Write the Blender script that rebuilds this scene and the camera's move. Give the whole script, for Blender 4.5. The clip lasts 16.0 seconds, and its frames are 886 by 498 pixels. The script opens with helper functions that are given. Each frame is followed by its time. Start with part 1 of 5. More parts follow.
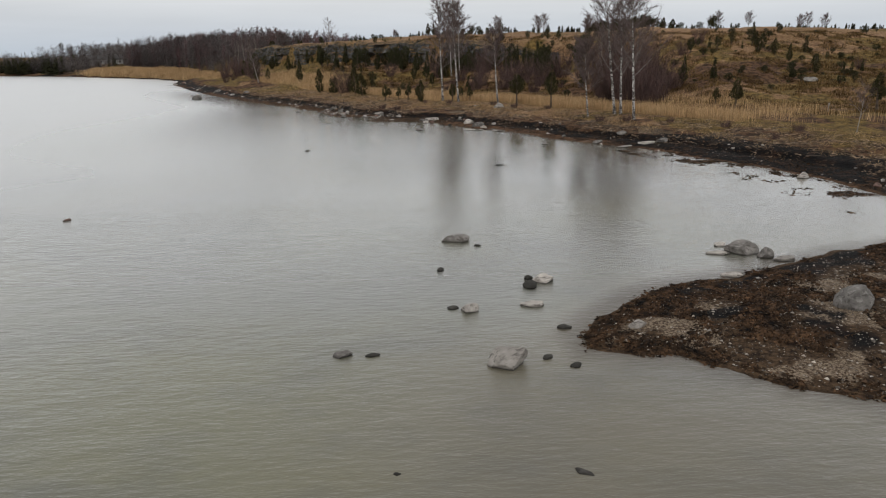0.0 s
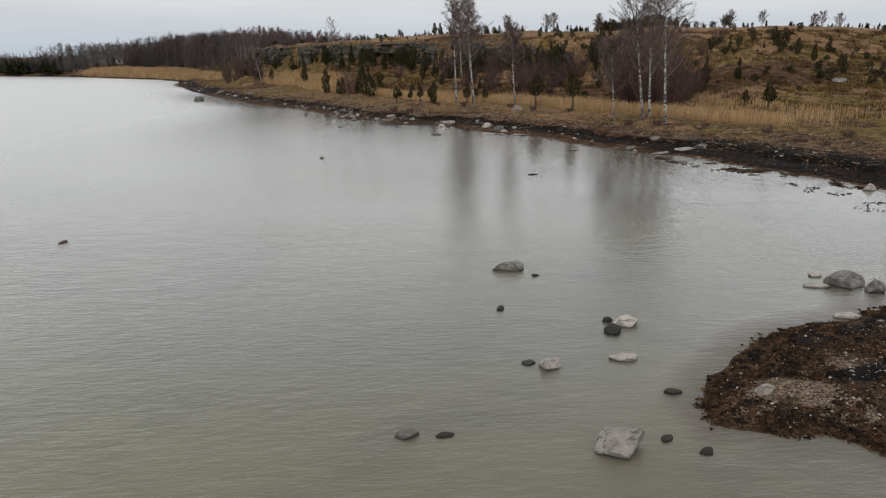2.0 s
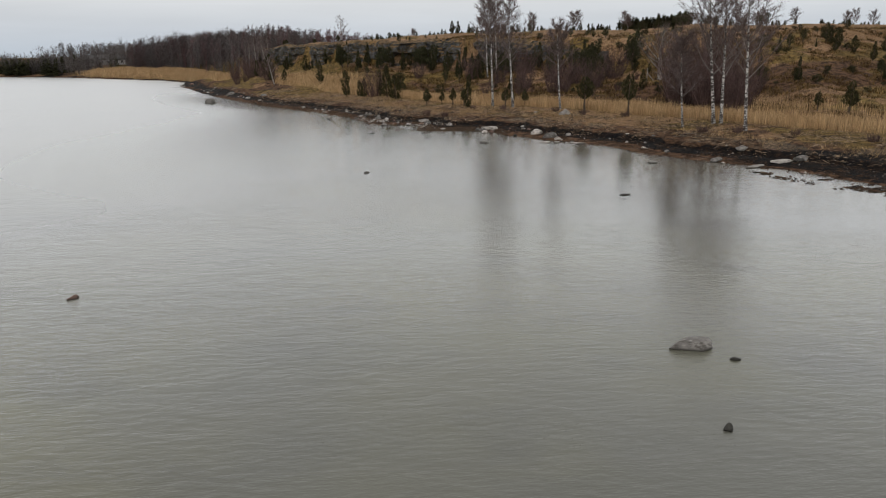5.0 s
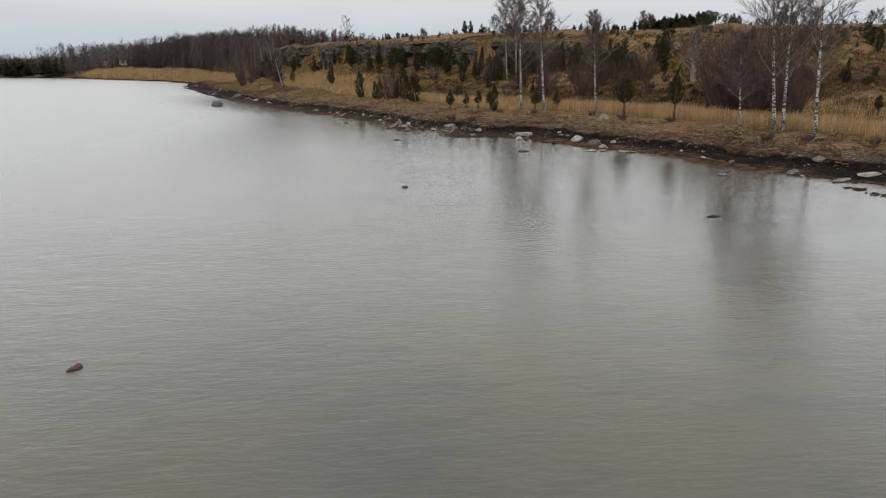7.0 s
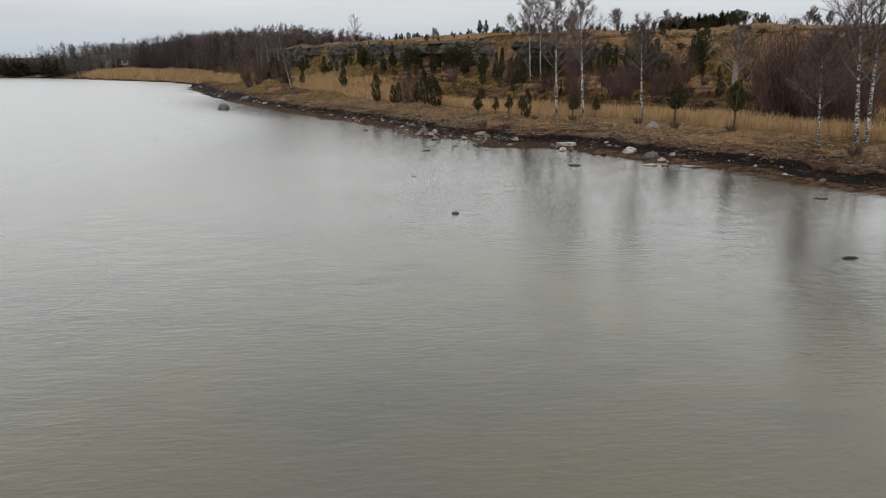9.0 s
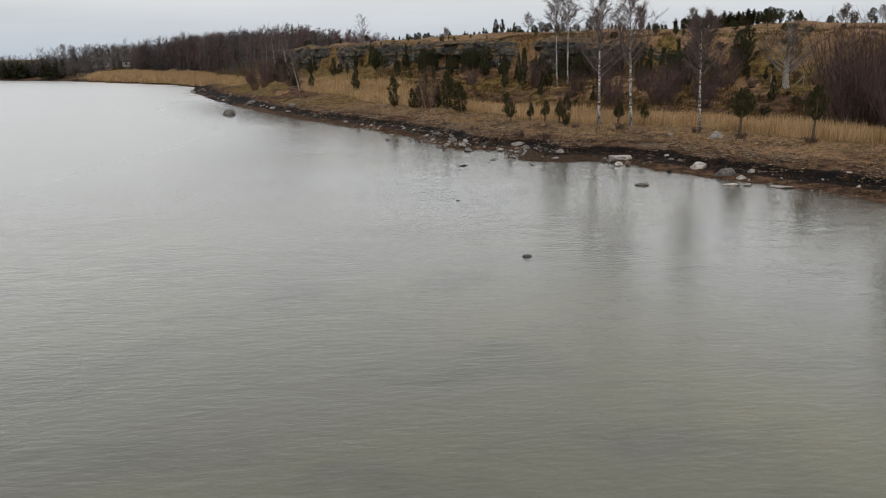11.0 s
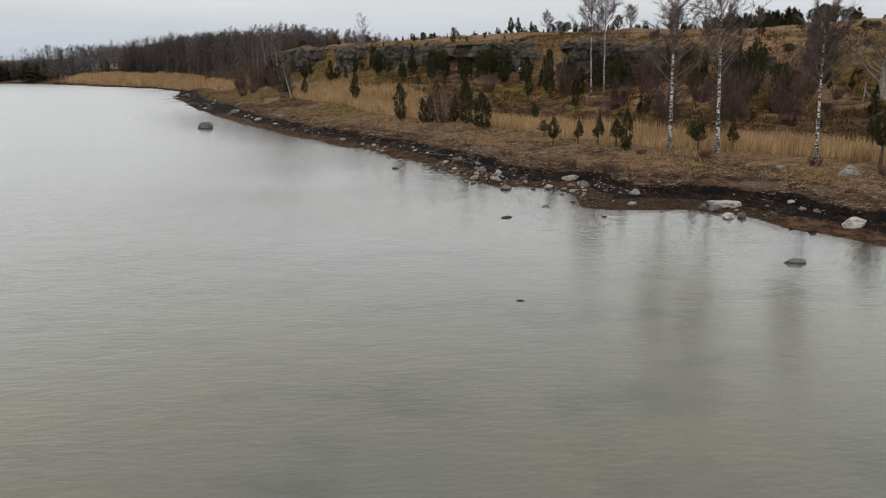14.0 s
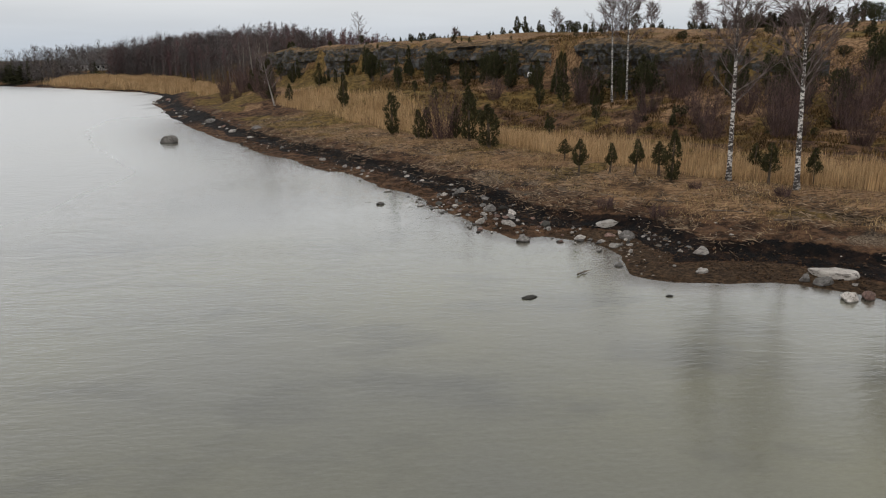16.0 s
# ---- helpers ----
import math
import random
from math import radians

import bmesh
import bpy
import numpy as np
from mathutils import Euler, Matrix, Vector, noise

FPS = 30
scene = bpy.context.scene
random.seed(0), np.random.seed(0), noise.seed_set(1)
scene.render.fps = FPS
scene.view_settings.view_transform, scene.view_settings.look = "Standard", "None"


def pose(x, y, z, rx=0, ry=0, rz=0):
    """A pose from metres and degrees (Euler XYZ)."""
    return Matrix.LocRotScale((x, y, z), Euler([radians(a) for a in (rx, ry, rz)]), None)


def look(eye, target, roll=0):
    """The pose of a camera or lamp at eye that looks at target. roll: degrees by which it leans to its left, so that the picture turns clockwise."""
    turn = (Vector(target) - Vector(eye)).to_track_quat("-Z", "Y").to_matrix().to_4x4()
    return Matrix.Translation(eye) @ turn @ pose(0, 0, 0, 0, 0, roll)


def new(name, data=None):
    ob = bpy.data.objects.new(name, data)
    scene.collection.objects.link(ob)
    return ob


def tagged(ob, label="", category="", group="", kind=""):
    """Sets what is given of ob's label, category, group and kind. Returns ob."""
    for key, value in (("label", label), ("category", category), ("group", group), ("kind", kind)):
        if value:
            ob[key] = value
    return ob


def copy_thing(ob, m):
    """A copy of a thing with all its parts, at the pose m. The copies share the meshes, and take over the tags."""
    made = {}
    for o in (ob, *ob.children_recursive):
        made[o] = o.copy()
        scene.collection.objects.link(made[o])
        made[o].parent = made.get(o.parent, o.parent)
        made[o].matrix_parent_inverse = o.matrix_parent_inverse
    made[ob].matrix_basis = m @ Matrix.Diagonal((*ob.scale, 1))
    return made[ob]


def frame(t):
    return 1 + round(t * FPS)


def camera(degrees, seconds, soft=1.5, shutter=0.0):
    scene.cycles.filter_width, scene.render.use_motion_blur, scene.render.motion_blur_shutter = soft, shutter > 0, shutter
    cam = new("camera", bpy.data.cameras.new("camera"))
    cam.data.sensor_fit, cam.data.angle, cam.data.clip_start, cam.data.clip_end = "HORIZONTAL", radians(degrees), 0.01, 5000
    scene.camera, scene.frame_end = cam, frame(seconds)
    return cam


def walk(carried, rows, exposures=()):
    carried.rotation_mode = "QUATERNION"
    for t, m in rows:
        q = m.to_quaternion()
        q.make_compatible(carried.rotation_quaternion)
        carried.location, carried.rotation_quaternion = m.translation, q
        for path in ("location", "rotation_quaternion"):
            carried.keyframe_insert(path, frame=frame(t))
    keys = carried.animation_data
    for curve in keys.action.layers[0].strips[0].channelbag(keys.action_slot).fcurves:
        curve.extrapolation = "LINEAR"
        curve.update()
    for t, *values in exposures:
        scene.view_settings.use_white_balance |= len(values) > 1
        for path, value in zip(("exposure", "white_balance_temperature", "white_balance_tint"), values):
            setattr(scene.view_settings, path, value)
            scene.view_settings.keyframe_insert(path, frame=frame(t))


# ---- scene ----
cam = camera(66.0, 16.0, soft=1.1)

PATH = [
    (0, (8.547, -25.659, 10.011), (8.68, -23.741, 9.46), -0.5),
    (0.5, (8.073, -24.473, 10.01), (8.207, -22.555, 9.46), -0.5),
    (1, (7.605, -23.195, 10.029), (7.739, -21.277, 9.479), -0.5),
    (1.5, (7.059, -21.888, 10.076), (7.193, -19.97, 9.525), -0.5),
    (2, (6.418, -20.447, 10.086), (6.553, -18.529, 9.534), -0.5),
    (2.5, (5.695, -18.902, 10.057), (5.829, -16.985, 9.505), -0.5),
    (3, (4.883, -17.32, 10.046), (5.017, -15.402, 9.494), -0.5),
    (3.5, (4.052, -15.713, 10.041), (4.185, -13.795, 9.489), -0.5),
    (4, (3.287, -14.104, 10.047), (3.419, -12.186, 9.495), -0.6),
    (6.5, (-0.791, -5.162, 9.888), (-0.658, -3.244, 9.338), -0.5),
    (7, (-1.567, -3.368, 9.908), (-1.434, -1.45, 9.359), -0.5),
    (7.5, (-2.446, -1.348, 9.958), (-2.313, 0.571, 9.409), -0.4),
    (8, (-3.281, 0.728, 10.016), (-3.149, 2.646, 9.466), -0.5),
    (8.5, (-4.019, 2.847, 10.103), (-3.888, 4.765, 9.552), -0.5),
    (9, (-4.618, 5.263, 10.085), (-4.489, 7.182, 9.536), -0.4),
    (11.5, (-7.971, 17.69, 10.248), (-7.85, 19.61, 9.701), -0.6),
    (12, (-8.378, 20.687, 10.236), (-8.255, 22.607, 9.69), -0.6),
    (12.5, (-8.633, 23.971, 10.298), (-8.51, 25.891, 9.752), -0.6),
    (13, (-8.705, 27.573, 10.401), (-8.58, 29.494, 9.856), -0.5),
    (13.5, (-8.658, 31.311, 10.492), (-8.534, 33.231, 9.946), -0.5),
    (14, (-8.444, 35.171, 10.516), (-8.321, 37.092, 9.971), -0.5),
    (14.5, (-8.108, 39.219, 10.653), (-7.986, 41.139, 10.107), -0.6),
    (15, (-7.753, 43.212, 10.77), (-7.633, 45.132, 10.224), -0.6),
    (15.5, (-7.375, 46.928, 10.844), (-7.256, 48.849, 10.302), -0.5),
    (16, (-7.181, 49.668, 10.958), (-7.062, 51.589, 10.414), -0.5),
]
walk(cam, [(t, look(eye, target, roll)) for t, eye, target, roll in PATH])

# ---- sky and light: even overcast, with a weak broad sun behind the clouds ----
SUN_ELEVATION, SUN_AZIMUTH = radians(38), radians(200)
world = bpy.data.worlds.new("overcast_sky")
scene.world = world
world.use_nodes = True
wn, wl = world.node_tree.nodes, world.node_tree.links
wn.clear()
sky = wn.new("ShaderNodeTexSky")
sky.sky_type, sky.sun_disc = "NISHITA", False
sky.sun_elevation, sky.sun_rotation = SUN_ELEVATION, SUN_AZIMUTH
sky.dust_density, sky.air_density = 3.0, 1.0
sky_coord = wn.new("ShaderNodeTexCoord")
sky_split = wn.new("ShaderNodeSeparateXYZ")
wl.new(sky_coord.outputs["Generated"], sky_split.inputs[0])
sky_ramp = wn.new("ShaderNodeValToRGB")
wl.new(sky_split.outputs["Z"], sky_ramp.inputs[0])
sky_ramp.color_ramp.elements[0].position, sky_ramp.color_ramp.elements[0].color = 0.0, (0.50, 0.56, 0.63, 1)
sky_ramp.color_ramp.elements[1].position, sky_ramp.color_ramp.elements[1].color = 1.0, (0.86, 0.86, 0.865, 1)
for where, tone in ((0.032, (0.59, 0.63, 0.68, 1)), (0.07, (0.69, 0.71, 0.73, 1)), (0.25, (0.77, 0.78, 0.79, 1))):
    step = sky_ramp.color_ramp.elements.new(where)
    step.color = tone
sky_map = wn.new("ShaderNodeMapping")
sky_map.inputs["Scale"].default_value = (1.6, 1.6, 14.0)
wl.new(sky_coord.outputs["Generated"], sky_map.inputs[0])
sky_noise = wn.new("ShaderNodeTexNoise")
sky_noise.inputs["Scale"].default_value, sky_noise.inputs["Detail"].default_value = 2.2, 5
wl.new(sky_map.outputs[0], sky_noise.inputs["Vector"])
sky_streak = wn.new("ShaderNodeMapRange")
sky_streak.inputs["From Min"].default_value, sky_streak.inputs["From Max"].default_value = 0.3, 0.7
sky_streak.inputs["To Min"].default_value, sky_streak.inputs["To Max"].default_value = 0.95, 1.05
wl.new(sky_noise.outputs["Fac"], sky_streak.inputs[0])
sky_cloud = wn.new("ShaderNodeVectorMath")
sky_cloud.operation = "SCALE"
wl.new(sky_ramp.outputs[0], sky_cloud.inputs[0])
wl.new(sky_streak.outputs[0], sky_cloud.inputs["Scale"])
bg_cloud, bg_sky = wn.new("ShaderNodeBackground"), wn.new("ShaderNodeBackground")
bg_cloud.inputs["Strength"].default_value, bg_sky.inputs["Strength"].default_value = 1.04, 0.05
wl.new(sky_cloud.outputs[0], bg_cloud.inputs["Color"])
wl.new(sky.outputs[0], bg_sky.inputs["Color"])
sky_mix, sky_out = wn.new("ShaderNodeMixShader"), wn.new("ShaderNodeOutputWorld")
sky_mix.inputs[0].default_value = 0.06
wl.new(bg_cloud.outputs[0], sky_mix.inputs[1])
wl.new(bg_sky.outputs[0], sky_mix.inputs[2])
wl.new(sky_mix.outputs[0], sky_out.inputs[0])

sun = new("sun", bpy.data.lights.new("sun", "SUN"))
sun.data.energy, sun.data.angle, sun.data.color = 0.55, radians(24), (1.0, 0.97, 0.93)
sun.rotation_euler = (math.pi / 2 - SUN_ELEVATION, 0, math.pi - SUN_AZIMUTH)


# ---- numeric helpers ----
TABLE = np.random.RandomState(7).rand(256, 256)


def value_noise(x, y, seed=0):
    """Smooth noise from 0 to 1 over arrays."""
    x, y = np.asarray(x, float) + 37.3 * seed, np.asarray(y, float) + 91.7 * seed
    ix, iy = np.floor(x).astype(int), np.floor(y).astype(int)
    fx, fy = x - ix, y - iy
    fx, fy = fx * fx * (3 - 2 * fx), fy * fy * (3 - 2 * fy)
    a, b = TABLE[ix & 255, iy & 255], TABLE[(ix + 1) & 255, iy & 255]
    c, d = TABLE[ix & 255, (iy + 1) & 255], TABLE[(ix + 1) & 255, (iy + 1) & 255]
    return (a * (1 - fx) + b * fx) * (1 - fy) + (c * (1 - fx) + d * fx) * fy


def fbm(x, y, scale, octaves=4, seed=0):
    total, weight, amp = 0.0, 0.0, 1.0
    for n in range(octaves):
        c, s = math.cos(0.5 + 1.1 * n + seed), math.sin(0.5 + 1.1 * n + seed)
        u, v = np.asarray(x) / scale * 2**n, np.asarray(y) / scale * 2**n
        total = total + amp * value_noise(c * u - s * v, s * u + c * v, seed + n)
        weight += amp
        amp *= 0.5
    return total / weight


def smooth(v, low, high):
    u = np.clip((v - low) / (high - low), 0, 1)
    return u * u * (3 - 2 * u)


def line_distance(x, y, line):
    """Distance to a polyline, and the fractional index of the nearest place on it."""
    best, where = np.full(x.shape, 1e9), np.zeros(x.shape)
    for n in range(len(line) - 1):
        (ax, ay), (bx, by) = line[n][:2], line[n + 1][:2]
        ux, uy = bx - ax, by - ay
        u = np.clip(((x - ax) * ux + (y - ay) * uy) / (ux * ux + uy * uy), 0, 1)
        far = np.hypot(x - ax - u * ux, y - ay - u * uy)
        near = far < best
        best, where = np.where(near, far, best), np.where(near, n + u, where)
    return best, where


def inside(x, y, ring):
    result = np.zeros(x.shape, bool)
    for n in range(len(ring)):
        (ax, ay), (bx, by) = ring[n - 1][:2], ring[n][:2]
        if ay == by:
            continue
        result ^= ((ay > y) != (by > y)) & (x < (bx - ax) * (y - ay) / (by - ay) + ax)
    return result


# ---- plan: the waterline (land to its east), and the foot of the cliff ----
SPIT = [(1500, -600), (307.4, -189.3), (92.4, -61.9), (61.5, -34.8), (41, -18.3), (30.8, -12.8), (22.8, -8.5), (20.8, -7.1), (19.5, -5.8), (18.1, -4.7),
        (16.8, -4.7), (15.1, -4.2), (15, -2.8), (16.5, -0.7), (18, 1), (20.3, 1.9), (23.7, 3.2), (27.9, 5.1), (30.6, 6.5), (34.6, 7.7),
        (40.2, 10.2), (43.2, 14.3)]
COAST = [(43.2, 19.3), (43, 23.6), (42.6, 28.7), (40.6, 33.4), (38.1, 37.6), (36.4, 43.1), (32.9, 47.7), (29.3, 53.2), (26.7, 57.1), (24.8, 62.3),
         (21.5, 66.9), (18.4, 70.9), (16, 74.9), (14.6, 79), (11.9, 80.7), (6.4, 81.2), (4.8, 82.6), (5.1, 86), (4, 88.9), (1.6, 90.5),
         (0.1, 90.1), (-1.7, 93.3), (-3.6, 98.6), (-5.9, 103.6), (-7.8, 106.1), (-11, 114.7), (-15.9, 120.3), (-19, 126), (-23.2, 131.4), (-27.5, 139.4),
         (-33.6, 150), (-42.8, 168.2), (-53.5, 192.5), (-68.7, 228.9), (-80.4, 271.4), (-97, 296.6), (-123.7, 319.7), (-158.7, 353.8), (-197.6, 375.7), (-279.3, 413.3),
         (-432.5, 472.4), (-700, 560), (-1500, 900)]
SHORE = SPIT + COAST
LAND = SHORE + [(-1500, 4000), (4000, 4000), (4000, -600)]
# x, y, height of the foot, height of the brink, width of the slope below
CLIFF = [(-900, 900, 3, 3.3, 60), (-414.3, 645.4, 3, 3.5, 60), (-137.2, 425.2, 4, 5, 20), (-79.9, 314.1, 5, 7, 12), (-51.9, 265.7, 6.5, 11, 13), (-33.1, 225.2, 7.5, 12, 18),
         (-14.4, 195, 7.5, 12.5, 30), (-0, 180.9, 7.5, 12.8, 36), (13.2, 175, 7.5, 12.8, 34), (24.6, 160.9, 6.5, 12.6, 24), (37, 142.8, 6.8, 12.4, 24), (46.3, 133.7, 5.6, 12.0, 22),
         (57.5, 126.8, 6.6, 12.2, 26), (71.8, 123.9, 11, 12.8, 45), (90.1, 125.1, 11, 13, 48), (115.4, 130.5, 11, 13, 48), (171.2, 142.4, 11, 13, 48), (700, 160, 11, 13, 50)]
UPLAND = CLIFF + [(4000, 160), (4000, 4000), (-900, 4000)]


def shore_distance(x, y):
    far, _ = line_distance(x, y, SHORE)
    far = np.where(inside(x, y, LAND), far, -far)
    return far - 0.12 + 1.3 * (fbm(x, y, 2.2, 5, 3) - 0.5) * smooth(np.abs(far), 9, 0) + 1.2 * (fbm(x, y, 7, 2, 5) - 0.5) * smooth(np.abs(far), 14, 0)


def cliff_distance(x, y):
    far, where = line_distance(x, y, CLIFF)
    return np.where(inside(x, y, UPLAND), far, -far), where


def height(x, y):
    x, y = np.asarray(x, float), np.asarray(y, float)
    d, (c, where) = shore_distance(x, y), cliff_distance(x, y)
    index = np.arange(len(CLIFF))
    foot, brink, width = (np.interp(where, index, [row[n] for row in CLIFF]) for n in (2, 3, 4))
    bank = np.interp(d, [-30, -8, 0, 1.5, 3, 4.1, 4.7, 8, 12, 16, 20, 26, 32], [-2.5, -0.7, 0, 0.14, 0.26, 0.38, 0.85, 1.3, 1.7, 1.9, 1.6, 1.6, 2.0])
    low = np.interp(d, [-30, -8, 0, 1, 3, 6, 12, 25, 40], [-2.5, -0.7, 0, 0.13, 0.28, 0.42, 0.7, 1.3, 2.0])
    on_spit = smooth(y, 36, 14) * smooth(x, 75, 50)
    z = bank * (1 - on_spit) + low * on_spit
    slope = (foot - 2) * np.clip(1 + c / width, 0, 1) ** 1.15
    top = brink + 4.8 * (1 - np.exp(-np.maximum(c, 0) / 45)) - 2
    ease = np.interp(where, [0, 9, 11.5, 17], [1.6, 1.6, 11, 11])
    z = z + slope + (top - slope) * smooth(c, -0.2 - 0.6 * (ease - 1.6), ease)
    on_land = smooth(d, 1.0, 7)
    z = z + on_land * (0.35 * (fbm(x, y, 3.5, 4, 11) - 0.5) + smooth(c, -60, -20) * 2.6 * (fbm(x, y, 13, 5, 12) - 0.5))
    z = z + smooth(d, 0.1, 0.8) * 0.16 * (fbm(x, y, 0.9, 3, 13) - 0.42) * smooth(d, 14, 4)
    return z


def ground_at(x, y):
    return float(height(np.array([x]), np.array([y]))[0])


# ---- materials ----
def material(name, rough=0.9):
    m = bpy.data.materials.new(name)
    m.use_nodes = True
    bsdf = m.node_tree.nodes["Principled BSDF"]
    bsdf.inputs["Roughness"].default_value = rough
    return m, m.node_tree.nodes, m.node_tree.links, bsdf


def link_value(links, value, socket):
    if isinstance(value, bpy.types.NodeSocket):
        links.new(value, socket)
    else:
        socket.default_value = value


def noise_node(nodes, links, scale, detail=4, rough=0.55, stretch=None, coord="Object"):
    t, n = nodes.new("ShaderNodeTexCoord"), nodes.new("ShaderNodeTexNoise")
    n.inputs["Scale"].default_value, n.inputs["Detail"].default_value, n.inputs["Roughness"].default_value = scale, detail, rough
    vector = t.outputs[coord]
    if stretch:
        mp = nodes.new("ShaderNodeMapping")
        mp.inputs["Scale"].default_value = stretch[:3]
        if len(stretch) > 3:
            mp.inputs["Rotation"].default_value = (0, 0, stretch[3])
        links.new(vector, mp.inputs[0])
        vector = mp.outputs[0]
    links.new(vector, n.inputs["Vector"])
    return n.outputs["Fac"]


def ranged(nodes, links, value, low, high, to_low=0.0, to_high=1.0):
    r = nodes.new("ShaderNodeMapRange")
    links.new(value, r.inputs[0])
    for key, v in (("From Min", low), ("From Max", high), ("To Min", to_low), ("To Max", to_high)):
        r.inputs[key].default_value = v
    return r.outputs[0]


def blend(nodes, links, fac, a, b, kind="MIX"):
    m = nodes.new("ShaderNodeMix")
    m.data_type, m.blend_type = "RGBA", kind
    for value, socket in ((fac, m.inputs[0]), (a, m.inputs[6]), (b, m.inputs[7])):
        link_value(links, (*value, 1) if isinstance(value, tuple) and len(value) == 3 else value, socket)
    return m.outputs[2]


def times(nodes, links, a, b):
    m = nodes.new("ShaderNodeMath")
    m.operation = "MULTIPLY"
    link_value(links, a, m.inputs[0])
    link_value(links, b, m.inputs[1])
    return m.outputs[0]


def bumped(nodes, links, bsdf, value, strength, distance):
    b = nodes.new("ShaderNodeBump")
    link_value(links, strength, b.inputs["Strength"])
    b.inputs["Distance"].default_value = distance
    links.new(value, b.inputs["Height"])
    links.new(b.outputs[0], bsdf.inputs["Normal"])


def ground_material():
    m, n, l, bsdf = material("shore_ground", 0.95)
    a = n.new("ShaderNodeAttribute")
    a.attribute_name = "cover"
    part_of = n.new("ShaderNodeSeparateColor")
    l.new(a.outputs["Color"], part_of.inputs[0])
    fine, mid, big = noise_node(n, l, 4.2, 5, 0.75), noise_node(n, l, 1.0, 6, 0.75), noise_node(n, l, 0.12, 4)
    grit, lie = noise_node(n, l, 11, 3, 0.75), noise_node(n, l, 1.5, 6, 0.8, (0.8, 2.4, 1, 0.55))
    soil = blend(n, l, ranged(n, l, mid, 0.43, 0.58), (0.028, 0.015, 0.009), (0.135, 0.074, 0.040))
    straw = blend(n, l, ranged(n, l, lie, 0.43, 0.58), (0.075, 0.041, 0.021), (0.365, 0.222, 0.118))
    straw = blend(n, l, ranged(n, l, fine, 0.52, 0.66, 0, 0.7), straw, (0.45, 0.305, 0.185))
    straw = blend(n, l, ranged(n, l, big, 0.40, 0.62, 0, 0.45), straw, (0.13, 0.072, 0.032))
    moss = blend(n, l, ranged(n, l, mid, 0.42, 0.58), (0.042, 0.025, 0.009), (0.19, 0.124, 0.040))
    moss = blend(n, l, ranged(n, l, fine, 0.52, 0.64, 0, 0.6), moss, (0.205, 0.150, 0.052))
    wrack = blend(n, l, ranged(n, l, mid, 0.48, 0.68), (0.0035, 0.003, 0.003), (0.034, 0.018, 0.011))
    gravel = blend(n, l, ranged(n, l, grit, 0.42, 0.60), (0.050, 0.030, 0.018), (0.27, 0.21, 0.15))
    weed = blend(n, l, ranged(n, l, fine, 0.38, 0.62), (0.012, 0.008, 0.006), (0.100, 0.062, 0.034))
    edge = ranged(n, l, fine, 0.0, 1.0, -0.4, 0.4)

    def cover(v, low=0.4, high=0.6):
        s = n.new("ShaderNodeMath")
        s.operation = "ADD"
        l.new(v, s.inputs[0])
        l.new(edge, s.inputs[1])
        return ranged(n, l, s.outputs[0], low, high)

    c = blend(n, l, cover(part_of.outputs[1]), soil, straw)
    c = blend(n, l, cover(part_of.outputs[2]), c, moss)
    b = n.new("ShaderNodeAttribute")
    b.attribute_name = "beach"
    beach = n.new("ShaderNodeSeparateColor")
    l.new(b.outputs["Color"], beach.inputs[0])
    c = blend(n, l, cover(beach.outputs[0]), c, weed)
    c = blend(n, l, cover(beach.outputs[1]), c, gravel)
    c = blend(n, l, cover(part_of.outputs[0]), c, wrack)
    l.new(c, bsdf.inputs["Base Color"])
    l.new(ranged(n, l, part_of.outputs[0], 0.3, 0.8, 0.95, 0.85), bsdf.inputs["Roughness"])
    bsdf.inputs["Specular IOR Level"].default_value = 0.12
    bumped(n, l, bsdf, blend(n, l, 0.5, fine, mid), 1.0, 0.25)
    return m


